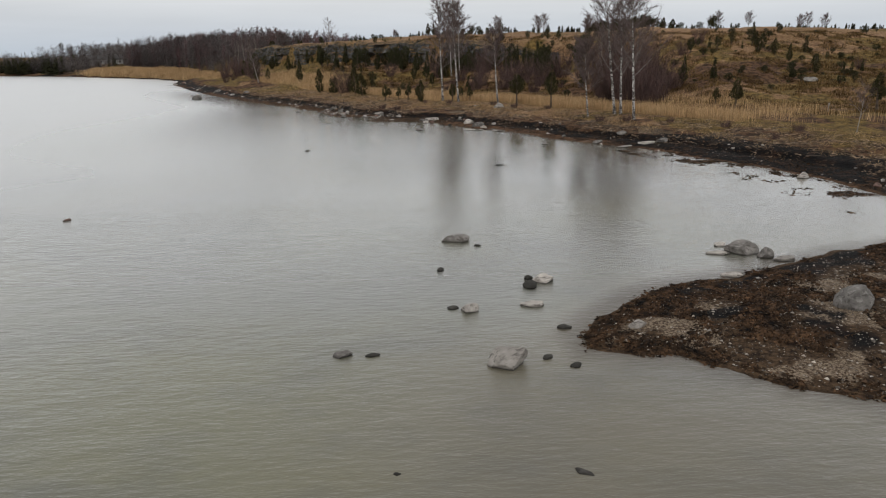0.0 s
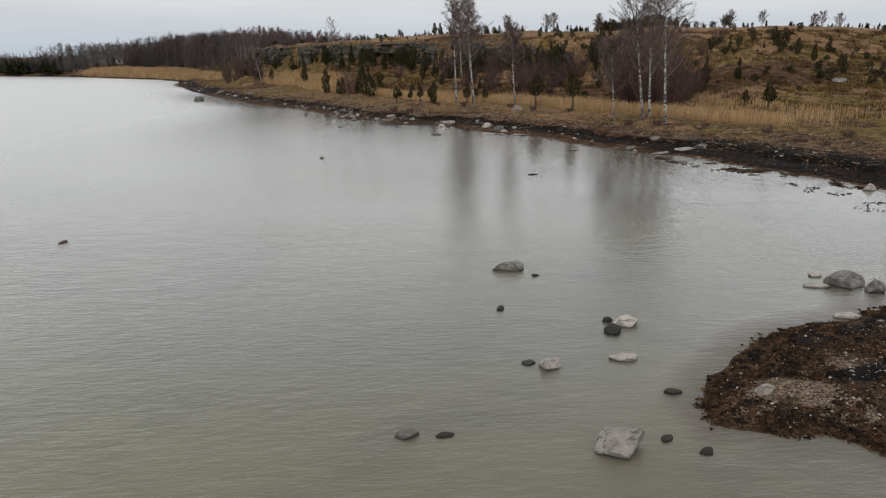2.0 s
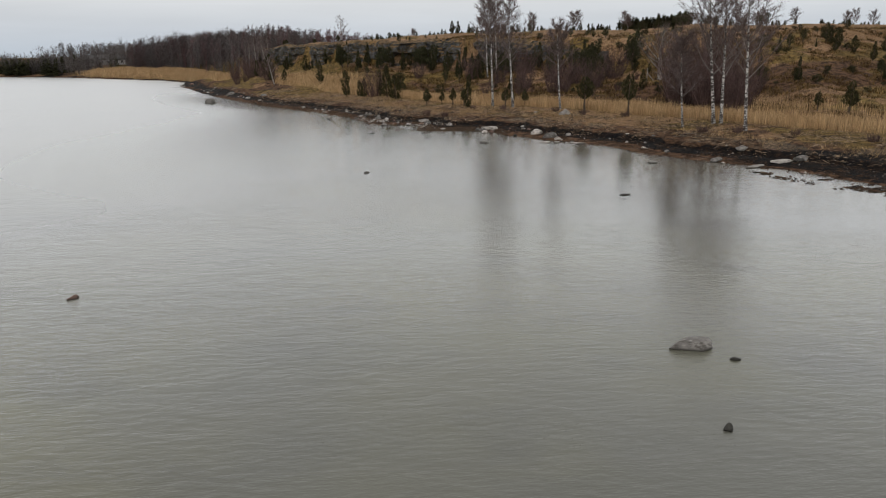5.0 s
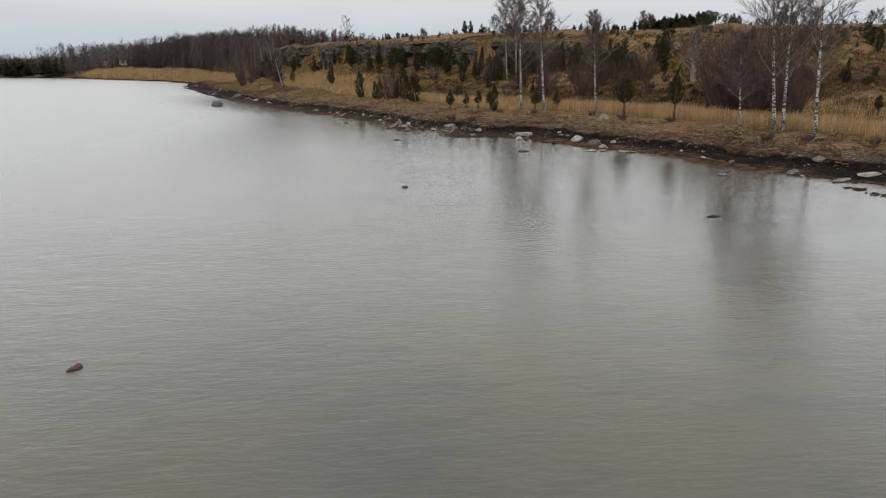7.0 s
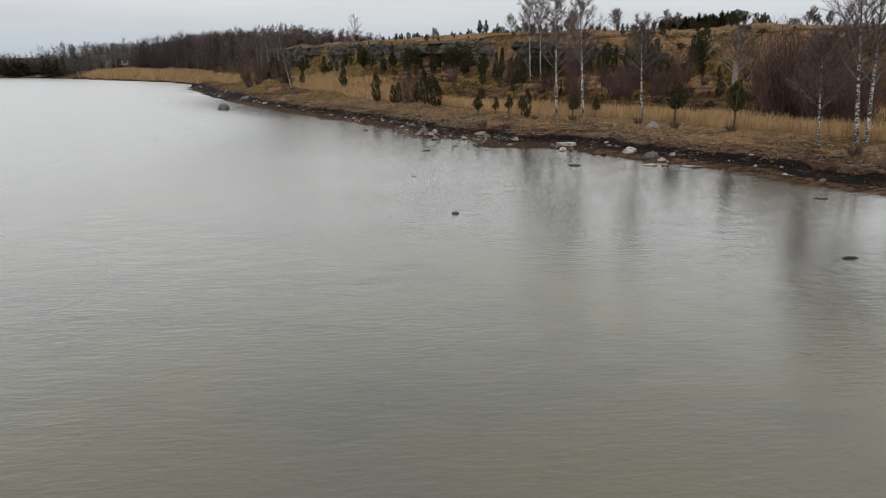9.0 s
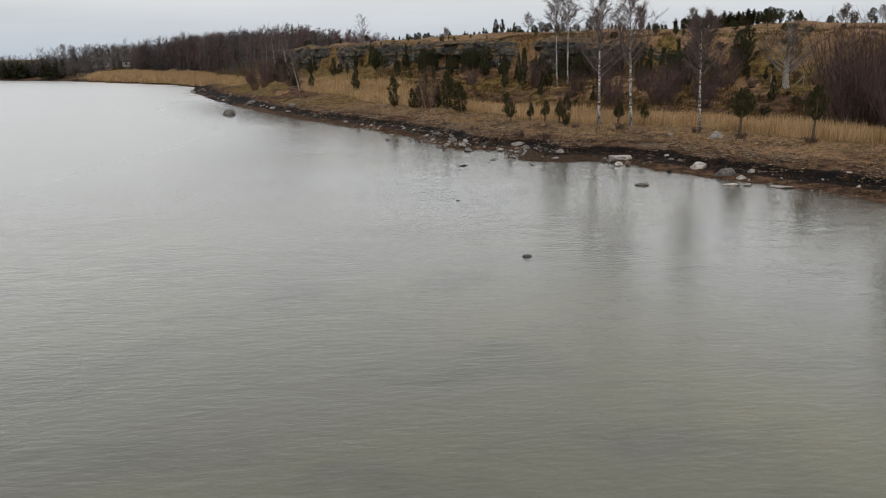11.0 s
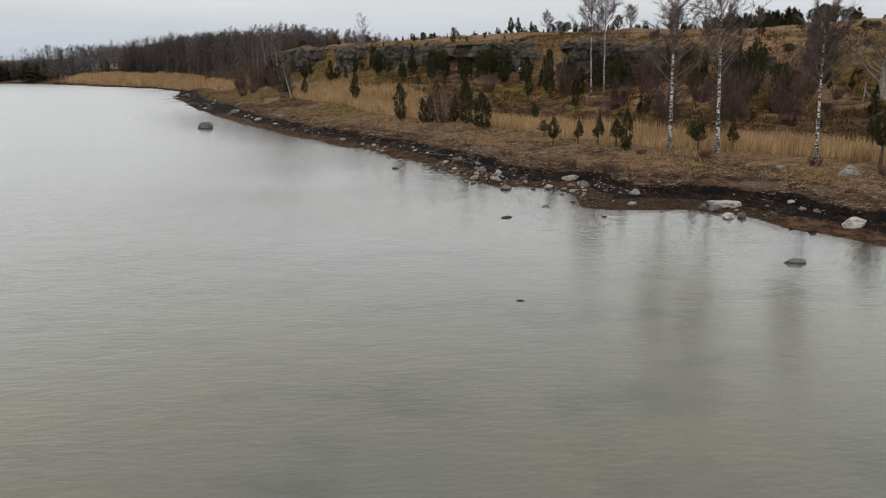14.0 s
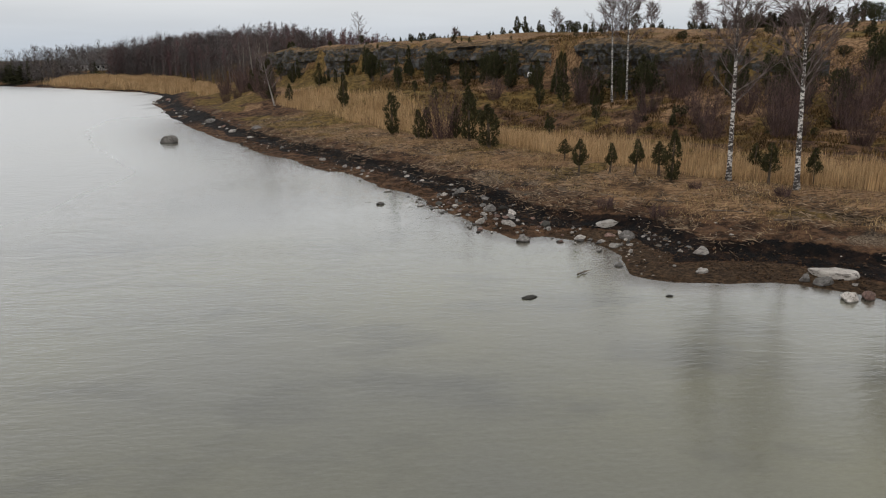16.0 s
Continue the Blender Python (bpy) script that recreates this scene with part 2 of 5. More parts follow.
def water_material():
    m, n, l, bsdf = material("murky_water", 0.05)
    near = n.new("ShaderNodeAttribute")
    near.attribute_name = "depth"
    shoal = n.new("ShaderNodeSeparateColor")
    l.new(near.outputs["Color"], shoal.inputs[0])
    big, patch = noise_node(n, l, 0.045, 3), noise_node(n, l, 0.16, 4, 0.6, (1, 1.6, 1, 0.4))
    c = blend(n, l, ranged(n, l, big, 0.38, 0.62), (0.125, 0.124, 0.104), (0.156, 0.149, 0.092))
    # third channel: a paler pair of body tones towards the north-west
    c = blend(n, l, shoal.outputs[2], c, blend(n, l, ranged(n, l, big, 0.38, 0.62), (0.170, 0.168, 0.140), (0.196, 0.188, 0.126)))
    c = blend(n, l, ranged(n, l, patch, 0.50, 0.68, 0, 0.5), c, (0.086, 0.086, 0.078))
    c = blend(n, l, times(n, l, shoal.outputs[0], ranged(n, l, patch, 0.25, 0.7, 0.9, 0.45)), c, (0.168, 0.130, 0.104))
    fleck = ranged(n, l, noise_node(n, l, 3.5, 4, 0.7, (1, 2.2, 1, -0.3)), 0.35, 0.7, 0.0, 0.25)
    c = blend(n, l, fleck, c, (0.085, 0.082, 0.062))
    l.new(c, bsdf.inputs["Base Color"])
    bsdf.inputs["Specular IOR Level"].default_value = 0.0
    # short wind ripples over a longer swell, calmer in streaks and in the lee of the shore
    ripple = noise_node(n, l, 1.7, 4, 0.62, (0.75, 2.5, 1, -0.12))
    swell = noise_node(n, l, 0.5, 3, 0.5, (1, 1.9, 1, 0.25))
    streak = ranged(n, l, noise_node(n, l, 0.035, 4, 0.55, (1, 2.0, 1, 0.5)), 0.36, 0.62, 0.65, 1.0)
    calm = times(n, l, streak, ranged(n, l, shoal.outputs[1], 0, 1, 1.0, 0.4))
    both = n.new("ShaderNodeMath")
    both.operation = "MULTIPLY_ADD"
    l.new(swell, both.inputs[0])
    both.inputs[1].default_value = 1.3
    l.new(ripple, both.inputs[2])

    def relief(strength):
        wave = n.new("ShaderNodeBump")
        l.new(times(n, l, calm, strength), wave.inputs["Strength"])
        wave.inputs["Distance"].default_value = 0.1
        l.new(both.outputs[0], wave.inputs["Height"])
        return wave.outputs[0]

    gloss, grazing, body = n.new("ShaderNodeBsdfGlossy"), n.new("ShaderNodeFresnel"), n.new("ShaderNodeMixShader")
    l.new(ranged(n, l, shoal.outputs[1], 0, 1, 0.29, 0.06), gloss.inputs["Roughness"])
    gloss.inputs["Color"].default_value = (0.97, 0.97, 0.97, 1)
    grazing.inputs["IOR"].default_value = 1.333
    l.new(relief(0.42), grazing.inputs["Normal"])
    sheen = n.new("ShaderNodeValToRGB")
    l.new(grazing.outputs[0], sheen.inputs[0])
    stops = sheen.color_ramp.elements
    stops[0].position, stops[0].color = 0.02, (0.02, 0.02, 0.02, 1)
    stops[1].position, stops[1].color = 1.0, (0.93, 0.93, 0.93, 1)
    for where, v in ((0.065, 0.11), (0.13, 0.28), (0.22, 0.50), (0.40, 0.74), (0.8, 0.88)):
        stops.new(where).color = (v, v, v, 1)
    l.new(relief(0.5), gloss.inputs["Normal"])
    l.new(sheen.outputs[0], body.inputs[0])
    l.new(bsdf.outputs[0], body.inputs[1])
    l.new(gloss.outputs[0], body.inputs[2])
    clear = n.new("ShaderNodeBsdfTransparent")
    clear.inputs[0].default_value = (0.75, 0.72, 0.55, 1)
    mix = n.new("ShaderNodeMixShader")
    l.new(ranged(n, l, shoal.outputs[0], 0.4, 1.0, 1.0, 0.62), mix.inputs[0])
    out = n["Material Output"]
    l.new(clear.outputs[0], mix.inputs[1])
    l.new(body.outputs[0], mix.inputs[2])
    l.new(mix.outputs[0], out.inputs[0])
    return m


def varied(name, dark, light, rough=0.9, scale=3.0, island=True, spec=0.2, bump=0.0, spread=0.4):
    """A plain grained surface whose pieces differ a little from one another."""
    m, n, l, bsdf = material(name, rough)
    c = blend(n, l, ranged(n, l, noise_node(n, l, scale, 4), 0.32, 0.68), dark, light)
    if island:
        geo = n.new("ShaderNodeNewGeometry")
        tone = ranged(n, l, geo.outputs["Random Per Island"], 0, 1, 1 - spread, 1 + spread)
    else:
        info = n.new("ShaderNodeObjectInfo")
        tone = ranged(n, l, info.outputs["Random"], 0, 1, 0.72, 1.28)
    grey = n.new("ShaderNodeCombineColor")
    for k in range(3):
        l.new(tone, grey.inputs[k])
    l.new(blend(n, l, 1.0, c, grey.outputs[0], "MULTIPLY"), bsdf.inputs["Base Color"])
    bsdf.inputs["Specular IOR Level"].default_value = spec
    if bump:
        bumped(n, l, bsdf, noise_node(n, l, scale * 3, 5, 0.7), bump, 0.1)
    return m


def stone_material(name, dark, light, lichen):
    m, n, l, bsdf = material(name, 0.85)
    c = blend(n, l, ranged(n, l, noise_node(n, l, 2.2, 6, 0.7), 0.32, 0.68), dark, light)
    c = blend(n, l, ranged(n, l, noise_node(n, l, 6.0, 5, 0.7), 0.56, 0.68, 0, 0.7), c, lichen)
    c = blend(n, l, ranged(n, l, noise_node(n, l, 3.0, 6, 0.75, (0.8, 3.0, 2.2)), 0.53, 0.60, 0, 0.75), c, (0.05, 0.042, 0.034))
    info = n.new("ShaderNodeObjectInfo")
    tone = ranged(n, l, info.outputs["Random"], 0, 1, 0.6, 1.3)
    grey = n.new("ShaderNodeCombineColor")
    for k in range(3):
        l.new(tone, grey.inputs[k])
    c = blend(n, l, 1.0, c, grey.outputs[0], "MULTIPLY")
    # a wet, weed-darkened foot where the water has stood
    geo, xyz = n.new("ShaderNodeNewGeometry"), n.new("ShaderNodeSeparateXYZ")
    l.new(geo.outputs["Position"], xyz.inputs[0])
    wave = n.new("ShaderNodeMath")
    wave.operation = "MULTIPLY_ADD"
    l.new(noise_node(n, l, 4, 3), wave.inputs[0])
    wave.inputs[1].default_value = -0.12
    l.new(xyz.outputs["Z"], wave.inputs[2])
    c = blend(n, l, ranged(n, l, wave.outputs[0], -0.04, 0.04, 0.85, 0), c, (0.016, 0.014, 0.011))
    l.new(c, bsdf.inputs["Base Color"])
    bsdf.inputs["Specular IOR Level"].default_value = 0.3
    bumped(n, l, bsdf, noise_node(n, l, 7, 6, 0.75), 0.7, 0.06)
    return m


def cliff_material():
    m, n, l, bsdf = material("limestone_cliff", 0.92)
    c = blend(n, l, ranged(n, l, noise_node(n, l, 0.7, 6, 0.7, (1, 1, 2.4)), 0.35, 0.66), (0.022, 0.022, 0.023), (0.155, 0.155, 0.155))
    c = blend(n, l, ranged(n, l, noise_node(n, l, 0.35, 4), 0.60, 0.72, 0, 0.7), c, (0.30, 0.29, 0.28))
    c = blend(n, l, ranged(n, l, noise_node(n, l, 1.3, 5, 0.7), 0.47, 0.57, 0, 0.85), c, (0.055, 0.042, 0.016))
    geo, xyz = n.new("ShaderNodeNewGeometry"), n.new("ShaderNodeSeparateXYZ")
    l.new(geo.outputs["Normal"], xyz.inputs[0])
    ledge = blend(n, l, ranged(n, l, noise_node(n, l, 1.2, 5, 0.7), 0.42, 0.58), (0.042, 0.024, 0.010), (0.17, 0.105, 0.043))
    c = blend(n, l, ranged(n, l, xyz.outputs["Z"], 0.35, 0.6), c, ledge)
    l.new(c, bsdf.inputs["Base Color"])
    bumped(n, l, bsdf, noise_node(n, l, 2.5, 6, 0.75, (1, 1, 2.2)), 0.9, 0.3)
    return m


def birch_material():
    m, n, l, bsdf = material("birch_bark", 0.8)
    bands = noise_node(n, l, 3.2, 5, 0.65, (1.0, 1.0, 1.9))
    lens = noise_node(n, l, 9, 3, 0.6, (0.6, 0.6, 2.6))
    c = blend(n, l, ranged(n, l, bands, 0.44, 0.52), (0.62, 0.59, 0.55), (0.045, 0.036, 0.032))
    c = blend(n, l, ranged(n, l, lens, 0.58, 0.64), c, (0.10, 0.08, 0.07))
    t, xyz = n.new("ShaderNodeTexCoord"), n.new("ShaderNodeSeparateXYZ")
    l.new(t.outputs["Object"], xyz.inputs[0])
    old = n.new("ShaderNodeMath")
    old.operation = "MULTIPLY_ADD"
    l.new(bands, old.inputs[0])
    old.inputs[1].default_value = -1.6
    l.new(xyz.outputs["Z"], old.inputs[2])
    c = blend(n, l, ranged(n, l, old.outputs[0], -0.9, 0.1, 0.97, 0.0), c, (0.040, 0.030, 0.024))
    l.new(c, bsdf.inputs["Base Color"])
    bumped(n, l, bsdf, bands, 0.4, 0.03)
    return m


GROUND, WATER, CLIFF_ROCK, BIRCH = ground_material(), water_material(), cliff_material(), birch_material()
TWIG = varied("birch_twigs", (0.090, 0.062, 0.057), (0.17, 0.13, 0.118))
BRANCH = varied("birch_branches", (0.10, 0.08, 0.07), (0.24, 0.21, 0.19))
LIMB = varied("pale_limbs", (0.16, 0.135, 0.115), (0.34, 0.31, 0.28))
GREY_BARK = varied("grey_bark", (0.075, 0.062, 0.052), (0.20, 0.175, 0.15))
BROWN_TWIG = varied("brown_twigs", (0.060, 0.038, 0.034), (0.135, 0.086, 0.077), scale=0.6, spread=0.6)
NEEDLE = varied("juniper_needles", (0.026, 0.026, 0.011), (0.075, 0.068, 0.028))
PINE = varied("pine_needles", (0.028, 0.030, 0.015), (0.072, 0.070, 0.030))
STEM = varied("juniper_stem", (0.055, 0.040, 0.030), (0.13, 0.10, 0.075))
REED = varied("dry_reed", (0.34, 0.215, 0.105), (0.54, 0.375, 0.205), scale=0.35, spread=0.5)
GRASS = varied("dry_grass", (0.12, 0.074, 0.032), (0.40, 0.28, 0.145), scale=0.6, spread=0.75)
HEATH = varied("heath_tufts", (0.045, 0.025, 0.010), (0.19, 0.120, 0.047), scale=0.5, spread=0.75)
PEBBLE = varied("pebbles", (0.12, 0.095, 0.075), (0.36, 0.32, 0.275), scale=4, spread=0.7)
WEED = varied("seaweed", (0.005, 0.004, 0.003), (0.085, 0.046, 0.023), rough=0.8, spec=0.15, scale=1.6, spread=0.8)
FOREST_GREY = varied("bare_wood_grey", (0.078, 0.068, 0.066), (0.175, 0.152, 0.146), scale=0.05)
FOREST_RED = varied("bare_wood_red", (0.100, 0.062, 0.064), (0.185, 0.112, 0.110), scale=0.05)
STONE = stone_material("granite", (0.075, 0.068, 0.062), (0.27, 0.25, 0.23), (0.38, 0.36, 0.335))
PALE_STONE = stone_material("pale_limestone", (0.26, 0.235, 0.21), (0.56, 0.515, 0.465), (0.20, 0.17, 0.15))
DARK_STONE = stone_material("weedy_stone", (0.022, 0.021, 0.018), (0.085, 0.08, 0.07), (0.05, 0.046, 0.03))
RED_STONE = stone_material("red_granite", (0.11, 0.062, 0.048), (0.29, 0.185, 0.15), (0.30, 0.26, 0.23))
DRIFTWOOD = varied("driftwood", (0.06, 0.042, 0.03), (0.20, 0.16, 0.125), island=False, bump=0.5)
LITTER = varied("plant_litter", (0.022, 0.013, 0.008), (0.30, 0.215, 0.14), scale=1.5, spread=0.85)
WALL_PAINT = varied("house_paint", (0.42, 0.42, 0.41), (0.62, 0.62, 0.60), island=False)
ROOF_FELT = varied("roof_sheet", (0.05, 0.05, 0.052), (0.10, 0.098, 0.095), island=False)
GLASS_DARK = varied("window_glass", (0.02, 0.022, 0.025), (0.04, 0.042, 0.045), rough=0.15, island=False, spec=0.5)
SIGN_WHITE = varied("white_sheet", (0.72, 0.72, 0.71), (0.84, 0.84, 0.83), island=False)


# ---- mesh helpers ----
class Geo:
    """Vertices and faces gathered for one mesh."""

    def __init__(self):
        self.verts, self.faces = [], []

    def tube(self, points, radii, sides=6, cap=True):
        rings = []
        for n, p in enumerate(points):
            ahead = (points[min(n + 1, len(points) - 1)] - points[max(n - 1, 0)]).normalized()
            side = ahead.cross(Vector((0.31, 0.95, 0.05))).normalized()
            up, start = side.cross(ahead), len(self.verts)
            for k in range(sides):
                a = 2 * math.pi * k / sides
                self.verts.append(p + radii[n] * (math.cos(a) * side + math.sin(a) * up))
            rings.append(start)
        for a, b in zip(rings, rings[1:]):
            for k in range(sides):
                j = (k + 1) % sides
                self.faces.append((a + k, a + j, b + j, b + k))
        if cap:
            self.faces.append(tuple(rings[-1] + k for k in range(sides)))

    def spike(self, base, tip, width):
        """A thin three-sided needle or twig."""
        ahead = (tip - base).normalized()
        side = ahead.cross(Vector((0.2, 0.4, 0.9))).normalized()
        up, s = side.cross(ahead), len(self.verts)
        self.verts += [base + width * side, base + width * (0.87 * up - 0.5 * side), base - width * (0.87 * up + 0.5 * side), tip]
        self.faces += [(s, s + 1, s + 3), (s + 1, s + 2, s + 3), (s + 2, s, s + 3)]

    def blade(self, base, tip, across):
        s = len(self.verts)
        self.verts += [base - across, base + across, tip]
        self.faces.append((s, s + 1, s + 2))

    def box(self, x0, y0, z0, x1, y1, z1):
        s = len(self.verts)
        self.verts += [Vector(v) for v in ((x0, y0, z0), (x1, y0, z0), (x1, y1, z0), (x0, y1, z0), (x0, y0, z1), (x1, y0, z1), (x1, y1, z1), (x0, y1, z1))]
        self.faces += [tuple(s + k for k in f) for f in ((3, 2, 1, 0), (4, 5, 6, 7), (0, 1, 5, 4), (1, 2, 6, 5), (2, 3, 7, 6), (3, 0, 4, 7))]

    def mesh(self, name, mat, flat=True):
        me = bpy.data.meshes.new(name)
        me.from_pydata(self.verts, [], self.faces)
        me.materials.append(mat)
        if not flat:
            me.polygons.foreach_set("use_smooth", [True] * len(me.polygons))
        me.update()
        return me


def part(name, geo, mat, parent, label="", flat=True):
    ob = new(name, geo.mesh(name, mat, flat))
    ob.parent = parent
    return tagged(ob, label)


def from_arrays(name, verts, tris, mat):
    """One mesh of many loose triangles, from arrays."""
    me = bpy.data.meshes.new(name)
    me.vertices.add(len(verts))
    me.vertices.foreach_set("co", np.asarray(verts, np.float32).ravel())
    me.loops.add(3 * len(tris))
    me.loops.foreach_set("vertex_index", np.asarray(tris, np.int32).ravel())
    me.polygons.add(len(tris))
    me.polygons.foreach_set("loop_start", np.arange(0, 3 * len(tris), 3, dtype=np.int32))
    me.materials.append(mat)
    me.update(calc_edges=True)
    return new(name, me)


# ---- ground, water, cliff ----
def graded(low, high, step, reach_low, reach_high, growth=1.055):
    core = list(np.arange(low, high + step / 2, step))
    for sign, edge, reach in ((-1, low, reach_low), (1, high, reach_high)):
        s, v, out = step, edge, []
        while abs(v - edge) < reach:
            s *= growth
            v += sign * s
            out.append(v)
        core = out[::-1] + core if sign < 0 else core + out
    return np.array(core)


def build_ground():
    xs, ys = graded(-42, 62, 0.4, 2400, 2400), graded(-12, 150, 0.4, 900, 3000)
    gx, gy = np.meshgrid(xs, ys)
    x, y = gx.ravel(), gy.ravel()
    z, d, (c, where) = height(x, y), shore_distance(x, y), cliff_distance(x, y)
    nx, ny = len(xs), len(ys)
    i = (np.arange(ny - 1)[:, None] * nx + np.arange(nx - 1)[None]).ravel()
    me = bpy.data.meshes.new("ground")
    me.vertices.add(len(x))
    me.vertices.foreach_set("co", np.stack([x, y, z], 1).astype(np.float32).ravel())
    quads = np.stack([i, i + 1, i + 1 + nx, i + nx], 1).astype(np.int32)
    me.loops.add(quads.size)
    me.loops.foreach_set("vertex_index", quads.ravel())
    me.polygons.add(len(quads))
    me.polygons.foreach_set("loop_start", np.arange(0, quads.size, 4, dtype=np.int32))
    me.polygons.foreach_set("use_smooth", [True] * len(quads))
    me.update(calc_edges=True)
    spit = smooth(y, 30, 16) * smooth(x, 60, 45)
    ragged = d + 1.6 * (fbm(x, y, 3, 4, 21) - 0.5)
    wrack = smooth(ragged, 1.8, 2.8) * smooth(ragged, 5.4, 4.4) * (1 - spit)
    wrack = np.maximum(wrack, smooth(y, 62, 40) * smooth(ragged, 0.2, 1) * smooth(ragged, 8, 6) * (1 - spit))
    wrack = np.maximum(wrack, 0.5 * smooth(fbm(x, y, 3, 4, 22), 0.54, 0.66) * smooth(d, 5, 7) * smooth(d, 17, 13) * (1 - spit))
    dark_side = np.maximum(smooth(fbm(x, y, 1.7, 5, 23), 0.44, 0.64), smooth(0.36 * x - 0.93 * y, 7.2, 4.6) * smooth(d, 6.5, 3.5))
    wrack = np.maximum(wrack, spit * 0.66 * dark_side * smooth(d, 0.0, 0.5))
    wrack = np.maximum(wrack, spit * smooth(0.36 * x - 0.93 * y + 3.0 * (fbm(x, y, 2, 4, 30) - 0.5), 8.6, 6.6) * smooth(d, 0.1, 0.6) * smooth(x, 16, 19))
    straw = smooth(ragged, 5.2, 9.5) * (0.45 + 0.55 * smooth(y - 0.5 * x, 22, 42)) * (0.38 + 0.22 * smooth(y, 60, 85) + 0.4 * smooth(fbm(x, y, 3, 5, 24), 0.38, 0.60)) * (1 - spit)
    upland = smooth(c, -4, 6)
    straw = straw * (1 - 0.3 * smooth(c, -45, -25) * (1 - upland))
    straw = np.maximum(straw, 0.6 * upland * smooth(fbm(x, y, 17, 4, 28), 0.42, 0.54))
    moss = smooth(d, 22, 30) * smooth(c, -48, -30) * 0.75 * smooth(fbm(x, y, 6, 5, 25), 0.38, 0.58) * (1 - 0.5 * upland)
    moss = np.maximum(moss, 0.7 * smooth(d, 7, 10) * smooth(fbm(x, y, 6, 5, 26), 0.50, 0.64) * (1 - spit))
    moss = np.maximum(moss, spit * smooth(x, 29, 33) * smooth(d, 6, 8))
    moss = np.maximum(moss, 0.72 * smooth(y - 0.5 * x, 42, 24) * smooth(d, 6, 9) * smooth(fbm(x, y, 4, 5, 35), 0.36, 0.52) * (1 - spit))
    # bare reddish soil along the foot of the slope
    foot_soil = smooth(c, -33, -27) * smooth(c, -13, -19) * smooth(fbm(x, y, 7, 4, 36), 0.40, 0.52)
    straw, moss = straw * (1 - 0.7 * foot_soil), moss * (1 - 0.75 * foot_soil)
    weed = smooth(ragged, 3.2, 1.2) * smooth(d, -4, -1) * (0.42 + 0.58 * smooth(np.hypot(x - 9, y - 84), 11, 6)) * smooth(y, 190, 140)
    weed = np.maximum(weed, spit * 0.75)
    gravel = spit * 0.85 * smooth(fbm(x, y, 1.6, 5, 27), 0.38, 0.62) * smooth(0.36 * x - 0.93 * y, 6.4, 9.5) * smooth(d, 0.0, 0.6)
    gravel = np.maximum(gravel, 0.6 * smooth(fbm(x, y, 4, 4, 29), 0.60, 0.66) * smooth(d, 4, 6) * smooth(d, 11, 8) * (1 - spit))
    wrack = np.maximum(wrack, 0.9 * smooth(y, 150, 190) * smooth(d, 6, 4.5) * smooth(d, -3, 0) * smooth(fbm(x, y, 5, 4, 33), 0.30, 0.42))
    moss = np.maximum(moss, 0.75 * smooth(y, 110, 150) * smooth(d, 5, 9) * smooth(d, 45, 30) * smooth(fbm(x, y, 6, 4, 34), 0.36, 0.5))
    for name, rgb in (("cover", (wrack, straw, moss)), ("beach", (weed, gravel, np.zeros_like(d)))):
        layer = me.attributes.new(name, "FLOAT_COLOR", "POINT")
        layer.data.foreach_set("color", np.stack([*rgb, np.ones_like(d)], 1).astype(np.float32).ravel())
    me.materials.append(GROUND)
    tagged(new("ground", me), "brown shore and hillside with dry grass, moss and seaweed", "ground", kind="structure")


def build_water():
    xs, ys = graded(-30, 50, 0.8, 3900, 3900, 1.12), graded(-26, 110, 0.8, 2900, 4800, 1.12)
    gx, gy = np.meshgrid(xs, ys)
    x, y, nx = gx.ravel(), gy.ravel(), len(xs)
    d = shore_distance(x, y)
    i = (np.arange(len(ys) - 1)[:, None] * nx + np.arange(nx - 1)[None]).ravel()
    tris = np.concatenate([np.stack([i, i + 1, i + 1 + nx], 1), np.stack([i, i + 1 + nx, i + nx], 1)])
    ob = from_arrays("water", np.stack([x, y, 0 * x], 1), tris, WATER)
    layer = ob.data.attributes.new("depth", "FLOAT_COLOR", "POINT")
    off_spit = smooth(np.hypot(x - 19, y + 10), 17, 6) * smooth(y, 1, -4)
    shoal = np.maximum(smooth(d, -2.6, 0.0), 0.55 * off_spit)
    lee = 1 / (1 + np.exp(-(d + np.interp(y, [50, 75, 120], [32, 26, 8])) / np.interp(y, [60, 120], [6, 2.5]))) * smooth(y, 0, 30) * smooth(y, 200, 140)
    # channels: shoal, lee, and a paler body colour north-westwards that ignores depth
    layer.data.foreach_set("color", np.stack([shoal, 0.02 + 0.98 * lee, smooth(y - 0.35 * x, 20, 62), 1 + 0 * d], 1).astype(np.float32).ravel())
    tagged(ob, "calm grey-green murky lake water with fine ripples", "water", kind="structure")


